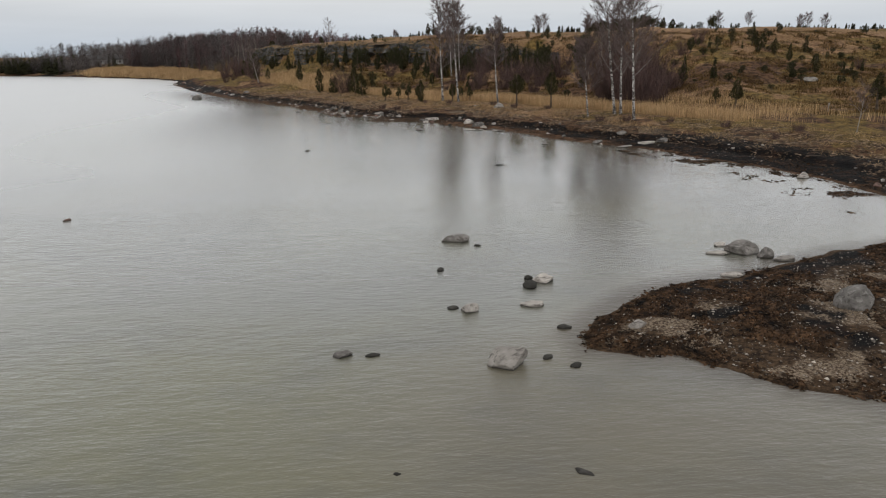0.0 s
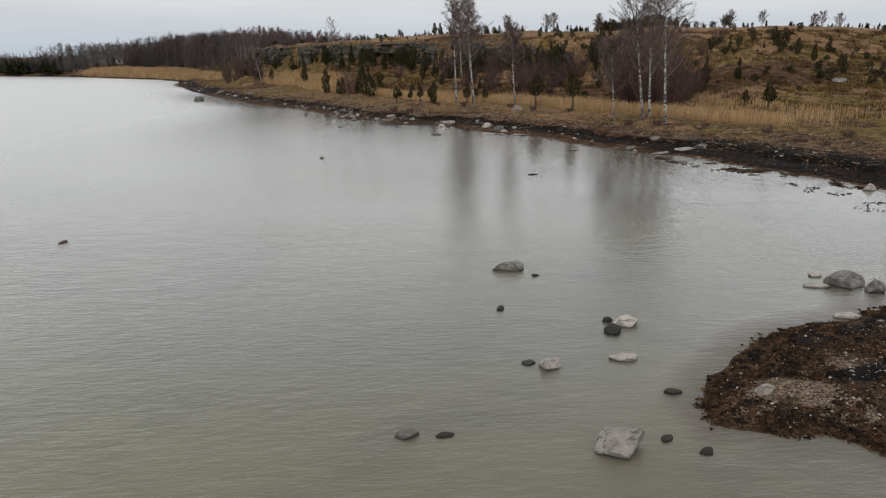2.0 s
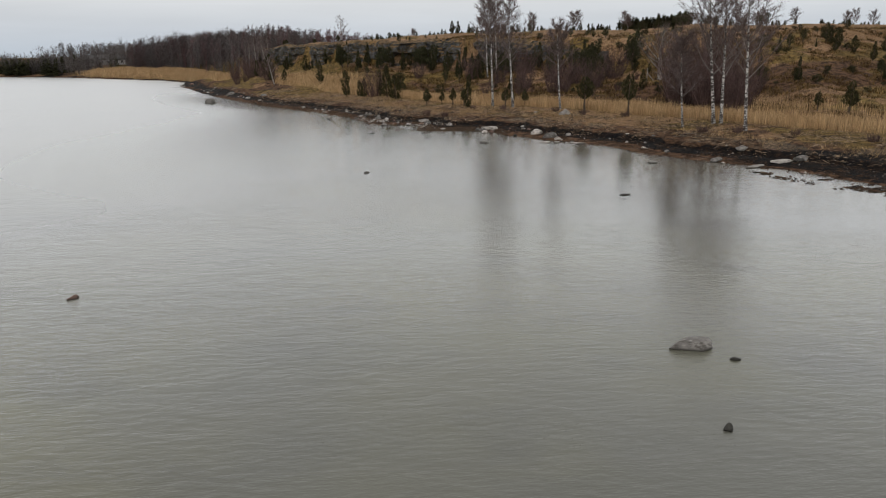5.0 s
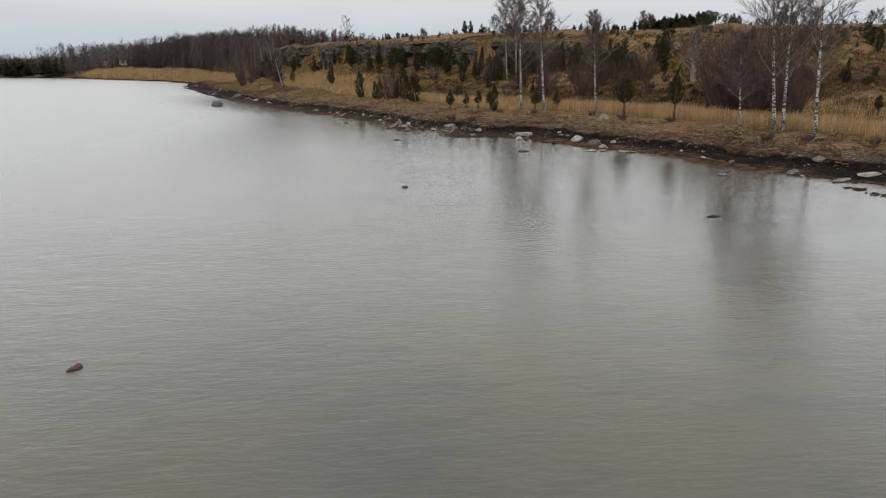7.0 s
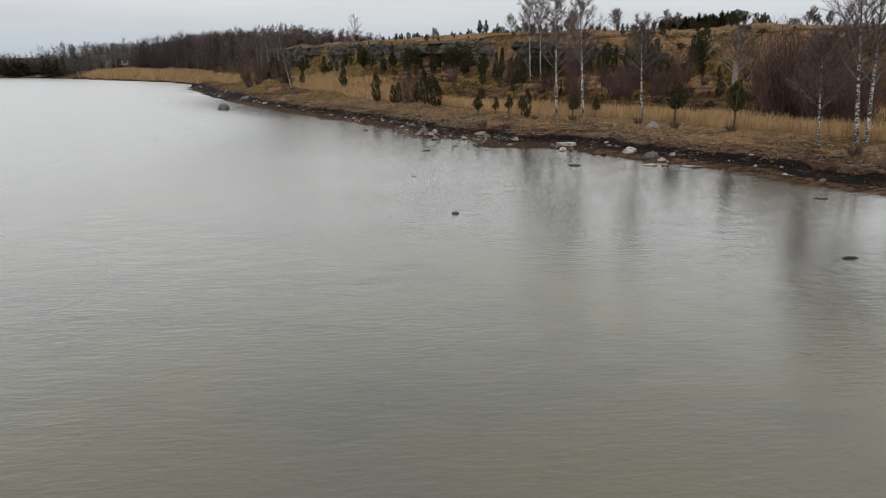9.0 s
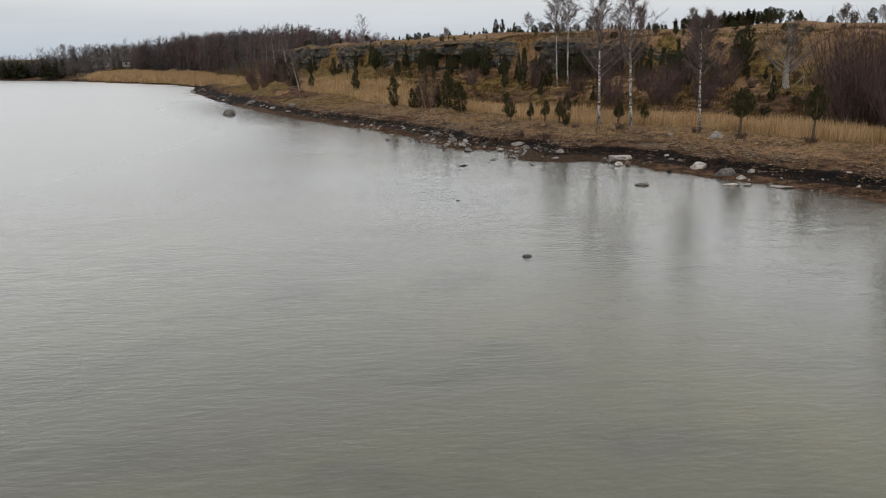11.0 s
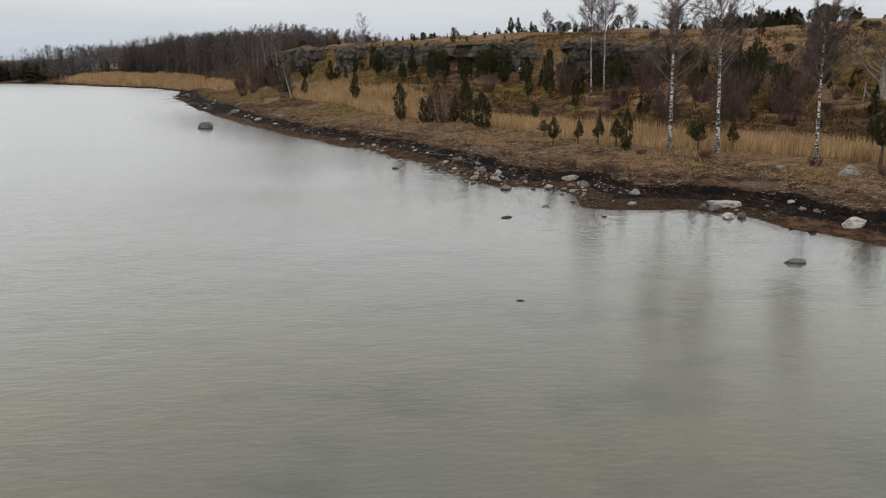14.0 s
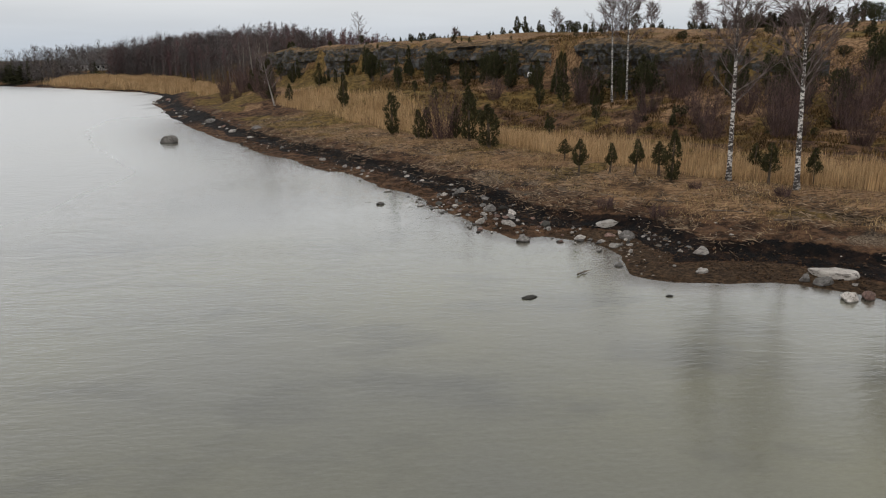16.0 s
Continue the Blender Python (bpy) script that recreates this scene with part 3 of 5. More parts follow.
def build_cliff():
    """A broken rock face along the brink: blocks parted by upright cracks, hollows at the foot, a rounded brink."""
    line = [row for row in CLIFF if -60 < row[0] < 52 and row[3] - row[2] > 1.5]
    along = []
    for a, b in zip(line, line[1:]):
        steps = max(1, int(math.dist(a[:2], b[:2]) / 0.4))
        for k in range(steps):
            along.append([p + (q - p) * k / steps for p, q in zip(a, b)])
    rows, g = 18, Geo()
    for n, (x, y, foot, brink, _) in enumerate(along):
        bx, by = along[min(n + 1, len(along) - 1)][:2]
        ax, ay = along[max(n - 1, 0)][:2]
        out = Vector((by - ay, ax - bx, 0)).normalized() * -1
        fade = min(1, n / 20, (len(along) - 1 - n) / 60)
        s = n * 0.4
        lip = 0.9 * noise.fractal((s * 0.12, 3.3, 1), 1, 2, 3)
        cave = max(0.0, noise.noise((s * 0.10, 8.1, 2)) * 2.2 - 0.1)
        gap = max(0.0, min(1.0, noise.noise((s * 0.075, 1.7, 5)) * 3.5 - 0.6))
        for r in range(rows):
            v = r / (rows - 1)
            z = foot - 0.8 + (brink + 1.5 - foot + lip) * v
            across = s / 2.6 + 0.55 * noise.noise((s * 0.3, z * 0.45, 2))
            col = math.floor(across)
            up = v * 3.6 + 1.2 * TABLE[col & 255, 9] + 0.35 * noise.noise((s * 0.5, z * 0.3, 6))
            tier = math.floor(up)
            crack = max(0.0, 1 - min(across - col, 1 - across + col) / 0.12, 0.8 * (1 - min(up - tier, 1 - up + tier) / 0.10))
            off = 1.2 + 0.4 * v + 1.5 * (TABLE[col & 255, (tier * 17 + 3) & 255] - 0.5) - 0.55 * crack
            off += 0.9 * noise.fractal((x * 0.16, y * 0.16, z * 0.3), 1, 2, 3) + 0.25 * noise.noise((s * 1.3, z * 1.6, 9))
            off -= 1.3 * min(cave, 1.0) * (1 if 0.12 < v < 0.52 else 0)
            off -= 2.0 * max(0.0, v - 0.88) / 0.12 + 3.2 * gap
            g.verts.append(Vector((x, y, z - 3.0 * (1 - fade) * v)) - out * (off * fade - 1.2 * (1 - fade)))
    for n in range(len(along) - 1):
        for r in range(rows - 1):
            k = n * rows + r
            g.faces.append((k, k + rows, k + rows + 1, k + 1))
    tagged(new("rock_cliff", g.mesh("rock_cliff", CLIFF_ROCK)), "low grey limestone cliff with cracks, ledges and hollows", "cliff", kind="structure")


build_ground()
build_water()
build_cliff()

# ---- stones ----
def stone_mesh(name, seed, mat, flat_top=0.0, sharp=0.5, cuts=3):
    """A weathered boulder about one metre across: a lump cut by random planes, then roughened."""
    rng = random.Random(seed)
    bm = bmesh.new()
    bmesh.ops.create_icosphere(bm, subdivisions=cuts, radius=0.5)
    planes = []
    for _ in range(11):
        axis = Vector((rng.uniform(-1, 1), rng.uniform(-1, 1), rng.uniform(-0.6, 1))).normalized()
        planes.append((axis, rng.uniform(0.24, 0.44)))
    if flat_top:
        planes.append((Vector((rng.uniform(-0.2, 0.2), rng.uniform(-0.2, 0.2), 1)).normalized(), flat_top))
    for v in bm.verts:
        p = v.co.copy()
        for axis, far in planes:
            over = p.dot(axis) - far
            if over > 0:
                p -= axis * over * (0.75 + 0.25 * sharp)
        p *= 1 + 0.09 * noise.fractal(p * 3.2 + Vector((seed, 0, 0)), 1, 2, 4)
        v.co = p
    bm.normal_update()
    for e in bm.edges:
        e.smooth = e.calc_face_angle(0) < 0.38
    me = bpy.data.meshes.new(name)
    bm.to_mesh(me)
    bm.free()
    me.materials.append(mat)
    me.polygons.foreach_set("use_smooth", [True] * len(me.polygons))
    return me


STONE_MESHES = {
    "grey": [stone_mesh("stone", 11 + n, STONE, sharp=0.8) for n in range(5)],
    "pale": [stone_mesh("stone", 31 + n, PALE_STONE, sharp=0.9) for n in range(4)],
    "dark": [stone_mesh("stone", 51 + n, DARK_STONE, sharp=0.6) for n in range(3)],
    "red": [stone_mesh("stone", 91 + n, RED_STONE, sharp=0.8) for n in range(3)],
    "slab": [stone_mesh("stone", 71 + n, PALE_STONE, flat_top=0.16, sharp=1.0) for n in range(3)],
}
STONE_WORDS = {
    "grey": "rounded grey granite stone, weathered and dark at its foot",
    "pale": "pale weathered limestone boulder with a dark wet foot",
    "dark": "small dark weed-covered stone, wet from the water",
    "red": "small reddish granite stone with a wet foot",
    "slab": "flat pale limestone slab lying low",
}


def stone(kind, n, x, y, wide, deep, tall, turn, sink=0.3, base=None, name="stone", label="", group=""):
    ob = new(name, STONE_MESHES[kind][n % len(STONE_MESHES[kind])])
    z = (max(ground_at(x, y), -0.02) if base is None else base) + tall * (0.5 - sink)
    ob.matrix_basis = pose(x, y, z, 0, 0, turn) @ Matrix.Diagonal((wide * 1.15, deep * 1.15, tall * 1.2, 1))
    return tagged(ob, label or STONE_WORDS[kind], "stone", group)


# standing in the water: kind, shape, x, y, width, depth, height, turn
for row in (("pale", 2, 12.15, -5.05, 1.5, 0.95, 0.95, 200), ("dark", 0, 13.55, -4.6, 0.4, 0.25, 0.2, 40), ("grey", 0, 11.7, 10.7, 1.5, 0.8, 0.62, 5),
            ("dark", 1, 12.9, 9.6, 0.4, 0.25, 0.16, 0), ("dark", 2, 10.6, 5.4, 0.42, 0.22, 0.26, 35), ("pale", 1, 15.15, 3.3, 1.0, 0.8, 0.5, 10),
            ("dark", 0, 14.35, 2.75, 0.75, 0.6, 0.45, 80), ("dark", 1, 14.55, 3.75, 0.45, 0.3, 0.3, 15), ("pale", 2, 11.35, 0.0, 0.85, 0.7, 0.55, 70),
            ("dark", 2, 10.75, 0.3, 0.5, 0.3, 0.2, 0), ("slab", 0, 14.0, 0.4, 0.9, 0.6, 0.4, 10), ("grey", 1, 6.5, -3.8, 0.72, 0.45, 0.32, 15),
            ("dark", 0, 7.6, -3.9, 0.5, 0.25, 0.16, 10), ("grey", 2, 26.2, 6.9, 1.6, 1.2, 0.95, 0), ("grey", 3, 27.0, 6.1, 0.85, 0.8, 0.75, 60),
            ("slab", 1, 25.0, 6.9, 1.2, 0.7, 0.32, 0), ("slab", 2, 25.8, 8.4, 0.85, 0.5, 0.42, 50), ("slab", 0, 27.7, 5.5, 1.05, 0.7, 0.45, 20),
            ("slab", 1, 24.0, 3.3, 1.05, 0.7, 0.42, 0), ("pale", 3, 24.8, 2.6, 0.5, 0.35, 0.25, 30), ("dark", 1, 14.8, -2.1, 0.6, 0.35, 0.22, 0),
            ("dark", 2, 14.4, -5.3, 0.5, 0.3, 0.16, 30), ("red", 0, -12.3, 18.1, 0.62, 0.4, 0.22, 70), ("grey", 4, -0.8, 48.9, 0.5, 0.36, 0.22, 0),
            ("dark", 1, 18.3, 36.9, 0.95, 0.4, 0.15, 10), ("dark", 2, -1.25, 79.5, 0.85, 0.35, 0.2, 15), ("dark", 0, 5.3, 79.2, 0.35, 0.2, 0.15, 0),
            ("grey", 0, 11.95, 67.9, 1.1, 0.7, 0.36, 0), 
            ("grey", 2, -8.8, 101.4, 0.6, 0.4, 0.3, 0), ("grey", 0, -38.4, 144.7, 2.2, 1.7, 1.5, 20), ("grey", 2, -50.1, 197.0, 1.9, 1.3, 1.0, 0),
            ("dark", 1, 8.4, -10.9, 0.22, 0.18, 0.06, 0), ("grey", 2, 13.0, -11.2, 0.5, 0.3, 0.08, -40), ("dark", 0, -3.2, 63.5, 0.35, 0.25, 0.08, 0)):
    stone(*row, sink=0.28, base=-0.02, group="stones in the water")

# on the beach and the bank
for row in (("grey", 4, 26.4, -1.9, 1.75, 1.3, 1.15, 15), ("pale", 3, 17.4, -2.6, 0.7, 0.5, 0.42, 20), ("pale", 0, 25.2, 83.8, 1.7, 1.2, 0.9, 10),
            ("pale", 1, 19.4, 74.0, 1.5, 1.0, 0.8, 0), ("grey", 0, 20.2, 71.0, 1.9, 1.3, 0.95, 20), ("pale", 2, 22.5, 70.9, 0.9, 0.6, 0.5, 60),
            ("pale", 3, 20.9, 69.2, 0.8, 0.6, 0.45, 0), ("slab", 1, 19.0, 67.0, 1.3, 0.8, 0.45, 0), ("slab", 0, 20.2, 66.8, 0.7, 0.5, 0.4, 40), ("slab", 2, 22.4, 65.6, 2.2, 0.8, 0.42, -25),
            ("slab", 0, 14.4, 81.0, 2.1, 1.2, 0.85, -20), ("grey", 1, 13.3, 80.2, 1.0, 0.8, 0.6, 0), ("grey", 2, 12.8, 80.7, 0.7, 0.5, 0.5, 40),
            ("pale", 0, 9.3, 85.0, 0.9, 0.7, 0.5, 0), ("slab", 1, 6.2, 91.9, 1.7, 1.0, 0.7, 25), ("slab", 2, 5.4, 87.7, 0.8, 0.6, 0.4, 0),
            ("pale", 1, 3.8, 89.6, 0.8, 0.6, 0.4, 15), ("grey", 3, 0.2, 89.7, 0.95, 0.7, 0.6, 30), ("pale", 2, -0.1, 93.5, 1.0, 0.7, 0.5, 0),
            ("grey", 4, -0.7, 97.6, 1.2, 0.9, 0.6, 50), ("grey", 0, -39.6, 170.6, 1.9, 1.4, 1.0, 0), ("grey", 1, 31.6, 51.2, 1.4, 0.9, 0.55, 20),
            ("pale", 3, 35.2, 53.2, 1.2, 0.8, 0.5, 0), ("slab", 0, 33.6, 47.6, 2.3, 0.9, 0.4, 35), ("slab", 1, 36.6, 48.4, 2.3, 1.1, 0.5, 10),
            ("grey", 2, 38.2, 48.1, 1.5, 1.0, 0.6, 0), ("pale", 0, 41.7, 27.3, 1.05, 0.8, 0.65, 0), ("grey", 3, 25.6, 51.2, 1.0, 0.5, 0.3, 0),
            ("pale", 1, 13.4, 78.0, 1.2, 0.8, 0.5, 60), ("slab", 2, 22.1, 87.5, 0.9, 0.6, 0.4, 0), ("pale", 2, 82.5, 94.2, 3.4, 1.6, 1.3, 20)):
    stone(*row, sink=0.32, group="stones on the beach")

# the stony stretch of shore, and the looser scatter along the rest
rng = random.Random(5)
placed = 0
while placed < 290:
    dense = placed < 170
    y = (rng.uniform(87, 104) if placed < 110 else rng.uniform(82, 132)) if dense else rng.uniform(22, 250)
    x0 = float(np.interp(y, [p[1] for p in COAST if p[1] < 380][:36], [p[0] for p in COAST if p[1] < 380][:36]))
    x = x0 + (rng.uniform(-1.2, 5.0) if dense else rng.uniform(-0.8, 7.0))
    if dense and rng.random() > 1.2 - abs(y - 97) / 34:
        continue
    d = float(shore_distance(np.array([x]), np.array([y]))[0])
    if not -1.0 < d < (4.2 if dense else 6.0):
        continue
    wide = min(1.0, 0.20 + rng.expovariate(5.5)) * (1.0 if y < 140 else 1.5)
    kind = rng.choice(("grey", "grey", "pale", "pale", "slab", "dark", "red"))
    stone(kind, rng.randrange(9), x, y, wide, wide * rng.uniform(0.55, 0.9), wide * rng.uniform(0.35, 0.65), rng.uniform(0, 180), 0.3, group="shore stones")
    placed += 1


# ---- bare trees ----
def curve_path(start, way, length, steps, wander, lift, rng):
    points, way = [start.copy()], way.normalized()
    for _ in range(steps):
        way = (way + Vector((rng.uniform(-wander, wander), rng.uniform(-wander, wander), rng.uniform(-wander, wander) + lift))).normalized()
        points.append(points[-1] + way * length / steps)
    return points


def bare_tree(seed, tall, thick, lean=(0.0, 0.0), limbs=18, low=0.32, reach=0.26, rise=0.9, twigs=7, twig_wide=0.011, wander=0.05, droop=-0.02, stout=1.0):
    """Trunk, limbs and twigs of a leafless tree, foot at the origin."""
    rng = random.Random(seed)
    trunk, wood, fine = Geo(), [], Geo()
    steps = 14
    axis = []
    sx, sy = rng.uniform(-1, 1), rng.uniform(-1, 1)
    for n in range(steps + 1):
        u = n / steps
        axis.append(Vector((lean[0] * tall * u + wander * sx * math.sin(u * 5 + seed), lean[1] * tall * u + wander * sy * math.sin(u * 4 + 2 * seed), tall * u - 0.25 * (1 - u))))
    radii = [thick * ((1 - 0.93 * n / steps) + (0.45 if n == 0 else 0.0)) for n in range(steps + 1)]
    trunk.tube(axis, radii, 9)
    for n in range(limbs):
        u = low + (0.97 - low) * (n + rng.uniform(-0.4, 0.4)) / limbs
        u = min(0.98, max(low * 0.9, u))
        k = min(steps - 1, int(u * steps))
        start = axis[k].lerp(axis[k + 1], u * steps - k)
        turn = n * 2.4 + rng.uniform(-0.6, 0.6)
        length = tall * reach * (1.15 - u) / (1.15 - low) * rng.uniform(0.65, 1.2) + 0.5
        path = curve_path(start, Vector((math.cos(turn), math.sin(turn), rise * rng.uniform(0.7, 1.3))), length, 6, 0.12, 0.05, rng)
        r0 = min(thick * (1 - 0.9 * u) * 0.5, 0.013 * length + 0.006) * stout
        wood.append(Geo())
        wood[-1].tube(path, [r0 * (1 - 0.85 * j / 6) for j in range(7)], 5, cap=False)
        for j in range(1, 7):
            for _ in range(2):
                way = (path[j] - path[j - 1]).normalized() + Vector((rng.uniform(-0.8, 0.8), rng.uniform(-0.8, 0.8), rng.uniform(-0.3, 0.7)))
                sub = curve_path(path[j], way, length * rng.uniform(0.18, 0.42), 3, 0.2, droop, rng)
                fine.tube(sub, [r0 * 0.32, r0 * 0.24, r0 * 0.16, r0 * 0.08], 3, cap=False)
                for _ in range(twigs):
                    a = sub[rng.randrange(1, 4)].lerp(sub[rng.randrange(0, 4)], rng.random())
                    tip = a + ((sub[-1] - sub[0]).normalized() + Vector((rng.uniform(-0.9, 0.9), rng.uniform(-0.9, 0.9), rng.uniform(-0.7, 0.6)))) * rng.uniform(0.25, 0.75)
                    fine.spike(a, tip, twig_wide)
    return trunk, wood, fine


def tree_thing(name, label, category, geos, mats, x, y, group="", turn=0.0, base=None, single=False):
    thing = tagged(new(name), label, category, group)
    thing.matrix_basis = pose(x, y, ground_at(x, y) - 0.05 if base is None else base, 0, 0, turn)
    part("trunk", geos[0], mats[0], thing, flat=False)
    if single:
        for geo in geos[1]:
            part("limb", geo, mats[1], thing)
    else:
        joined = Geo()
        for geo in geos[1]:
            joined.faces += [tuple(len(joined.verts) + k for k in f) for f in geo.faces]
            joined.verts += geo.verts
        part("branchwork", joined, mats[1], thing)
    part("crown", geos[2], mats[2], thing)
    return thing


BIRCH_LABEL = "leafless silver birch with white, black-marked bark"
# x, y, height, trunk radius, lean, limb start, crown reach
for n, (x, y, tall, thick, lean, low, reach, limbs) in enumerate((
        (38.6, 66.9, 18.5, 0.25, (-0.14, -0.02), 0.30, 0.30, 20), (39.3, 66.6, 18.0, 0.24, (-0.05, 0.0), 0.28, 0.28, 20), (39.0, 60.2, 17.5, 0.23, (-0.09, 0.0), 0.32, 0.27, 20),
        (34.9, 66.9, 10.0, 0.17, (-0.10, 0.0), 0.35, 0.28, 16), (25.9, 89.0, 11.5, 0.22, (-0.09, 0.0), 0.52, 0.26, 16), (19.8, 93.9, 17.0, 0.24, (-0.085, -0.01), 0.38, 0.22, 20),
        (17.4, 98.9, 17.5, 0.25, (-0.045, 0.0), 0.34, 0.22, 20), (23.0, 146.6, 17.0, 0.22, (-0.05, 0.0), 0.5, 0.20, 18), (25.0, 146.3, 17.0, 0.23, (-0.04, 0.0), 0.42, 0.22, 18))):
    geos = bare_tree(100 + n, tall, thick * 0.8, lean, limbs + 8, low, reach, rise=1.0, twigs=17, twig_wide=0.013)
    tree_thing("birch_tree", BIRCH_LABEL if tall > 12 else "short leafless birch with a bare white stem", "tree", geos, (BIRCH, BRANCH, TWIG), x, y, "birches along the shore", single=True)

# the broad old tree on the slope, with its props
geos = bare_tree(140, 8.6, 0.55, (0, 0), 22, 0.2, 0.66, rise=0.75, twigs=12, wander=0.3, stout=1.9)
tree_thing("old_tree", "broad leafless old tree with a thick pale trunk", "tree", geos, (LIMB, LIMB, GREY_BARK), 51.6, 118.0, single=True)
for dx, dy, tilt in ((-2.6, -0.4, 24), (2.6, -0.3, -30)):
    g = Geo()
    g.tube([Vector((0, 0, -0.2)), Vector((0, 0, 1.2)), Vector((0.02, 0, 2.4))], [0.09, 0.085, 0.08], 6)
    g.tube([Vector((0.02, 0, 1.5)), Vector((0.7, 0, 0.7)), Vector((1.5, 0, -0.1))], [0.07, 0.07, 0.06], 6)
    ob = tagged(new("wooden_prop", g.mesh("wooden_prop", LIMB)), "pale weathered wooden post with a slanting brace", "post")
    ob.matrix_basis = pose(51.6 + dx, 118 + dy, ground_at(51.6 + dx, 118 + dy), 0, 0, 0 if tilt > 0 else 180)

# pale leaning trees at the far end of the bank
for x, y, tall, lean in ((-30.0, 180.0, 9.0, (-0.2, 0)), (-36.0, 205.0, 11.0, (-0.12, 0)), (-44.0, 232.0, 11.0, (-0.05, 0)), (-48.0, 240.0, 11.5, (0.03, 0)), (-41.0, 240.0, 10.0, (-0.06, 0)), (-51.0, 250.0, 12.0, (0.0, 0)), (-46.0, 252.0, 11.0, (0.04, 0))):
    geos = bare_tree(int(200 + y), tall, 0.17, lean, 14, 0.35, 0.24, twigs=6, twig_wide=0.016)
    tree_thing("birch_tree", "slim leafless birch with a pale leaning stem", "tree", geos, (LIMB, LIMB, TWIG), x, y, "birches by the reed bed")

# bare trees that stand up on the skyline
for n, (x, y, tall, pale) in enumerate(((-21.6, 322.0, 15.0, True), (38.5, 176.0, 4.5, False), (52, 186, 5, False), (57, 200, 5.5, False), (73, 205, 5, False), (30, 215, 5, False),
                                     (112, 200, 4.0, False), (117, 206, 5.2, False), (127, 205, 5.0, False), (150, 214, 5.0, False), (154, 216, 5.8, False), (159, 214, 5.0, False), (10, 260, 3.5, False), (63, 172, 3.5, False))):
    geos = bare_tree(300 + n, tall, 0.02 * tall, (0, 0), 16, 0.25, 0.34, rise=1.1, twigs=6, twig_wide=0.022)
    tree_thing("bare_tree", "leafless tree on the skyline of the hill", "tree", geos, (LIMB if pale else GREY_BARK, LIMB if pale else GREY_BARK, TWIG), x, y, "skyline trees")

# a thin sapling on the near bank
geos = bare_tree(350, 4.8, 0.06, (0.03, 0), 10, 0.4, 0.22, twigs=4)
tree_thing("birch_sapling", "thin young birch with a pale stem", "tree", geos, (LIMB, LIMB, TWIG), 57.1, 43.4)


# ---- junipers and pines ----
def evergreen(seed, tall, wide, stem, tufts, profile, tuft=0.16, lobes=0.35):
    """Stem, and a crown of many small outward tufts with gaps between; profile: crown radius by height."""
    rng = random.Random(seed)
    trunk, crown = Geo(), Geo()
    bend = rng.uniform(-0.06, 0.06) * tall
    axis = [Vector((bend * math.sin(u * 2.5), 0.5 * bend * u, tall * u - 0.15 * (1 - u))) for u in (0, 0.2, 0.4, 0.6, 0.8, 0.94)]
    trunk.tube(axis, [wide * 0.09 * (1 - 0.9 * u) for u in (0, 0.2, 0.4, 0.6, 0.8, 0.94)], 6)
    made = 0
    while made < tufts:
        u, a = rng.random(), rng.uniform(0, 2 * math.pi)
        r = profile(u) * wide * 0.5
        lump = noise.noise((math.cos(a) * 1.6 + seed, math.sin(a) * 1.6, u * tall * 0.9))
        if lump < -0.12 or rng.random() > r / (wide * 0.5) + 0.05:
            continue
        r *= (0.75 + lobes * lump * 2) * math.sqrt(rng.uniform(0.25, 1.0))
        z = tall * (stem + (1 - stem) * u)
        p = Vector((bend * math.sin(z / tall * 2.5) + r * math.cos(a), 0.5 * bend * z / tall + r * math.sin(a), z))
        for _ in range(3):
            way = Vector((math.cos(a) * 0.6 + rng.uniform(-0.7, 0.7), math.sin(a) * 0.6 + rng.uniform(-0.7, 0.7), rng.uniform(0.1, 1.1))).normalized()
            across = way.cross(Vector((rng.uniform(-1, 1), rng.uniform(-1, 1), rng.uniform(-1, 1)))).normalized() * tuft * rng.uniform(0.3, 0.55)
            crown.blade(p - way * tuft * 0.5, p + way * tuft * rng.uniform(0.9, 1.9), across)
        made += 1
    return trunk, crown


def column(u):
    return (0.55 + 0.45 * math.sin(min(1, u * 1.6) * math.pi / 2)) * (1 - u**3) + 0.05


def lollipop(u):
    return math.sqrt(max(0.0, 1 - (2 * u - 1) ** 2)) + 0.05


def flame(u):
    return (0.35 + 0.65 * math.sin(min(1.0, u / 0.38) * math.pi / 2)) * (1 - max(0.0, u - 0.3) / 0.72) ** 0.8 + 0.03


def cone(u):
    return (1 - u) ** 0.8 * 0.95 + 0.04


def master(name, label, category, seed, tall, wide, stem, tufts, profile, tuft, mat, lobes=0.35):
    thing = tagged(new(name), label, category)
    thing.location.z = -30
    trunk, crown = evergreen(seed, tall, wide, stem, tufts, profile, tuft, lobes)
    part("trunk", trunk, STEM, thing)
    part("crown", crown, mat, thing)
    return thing


def scaled_copy(ob, x, y, size, turn, group, spread=1.0, label=""):
    new_one = copy_thing(ob, pose(x, y, ground_at(x, y) - 0.04, 0, 0, turn))
    new_one.scale = (size * spread, size * spread, size)
    return tagged(new_one, label, group=group)


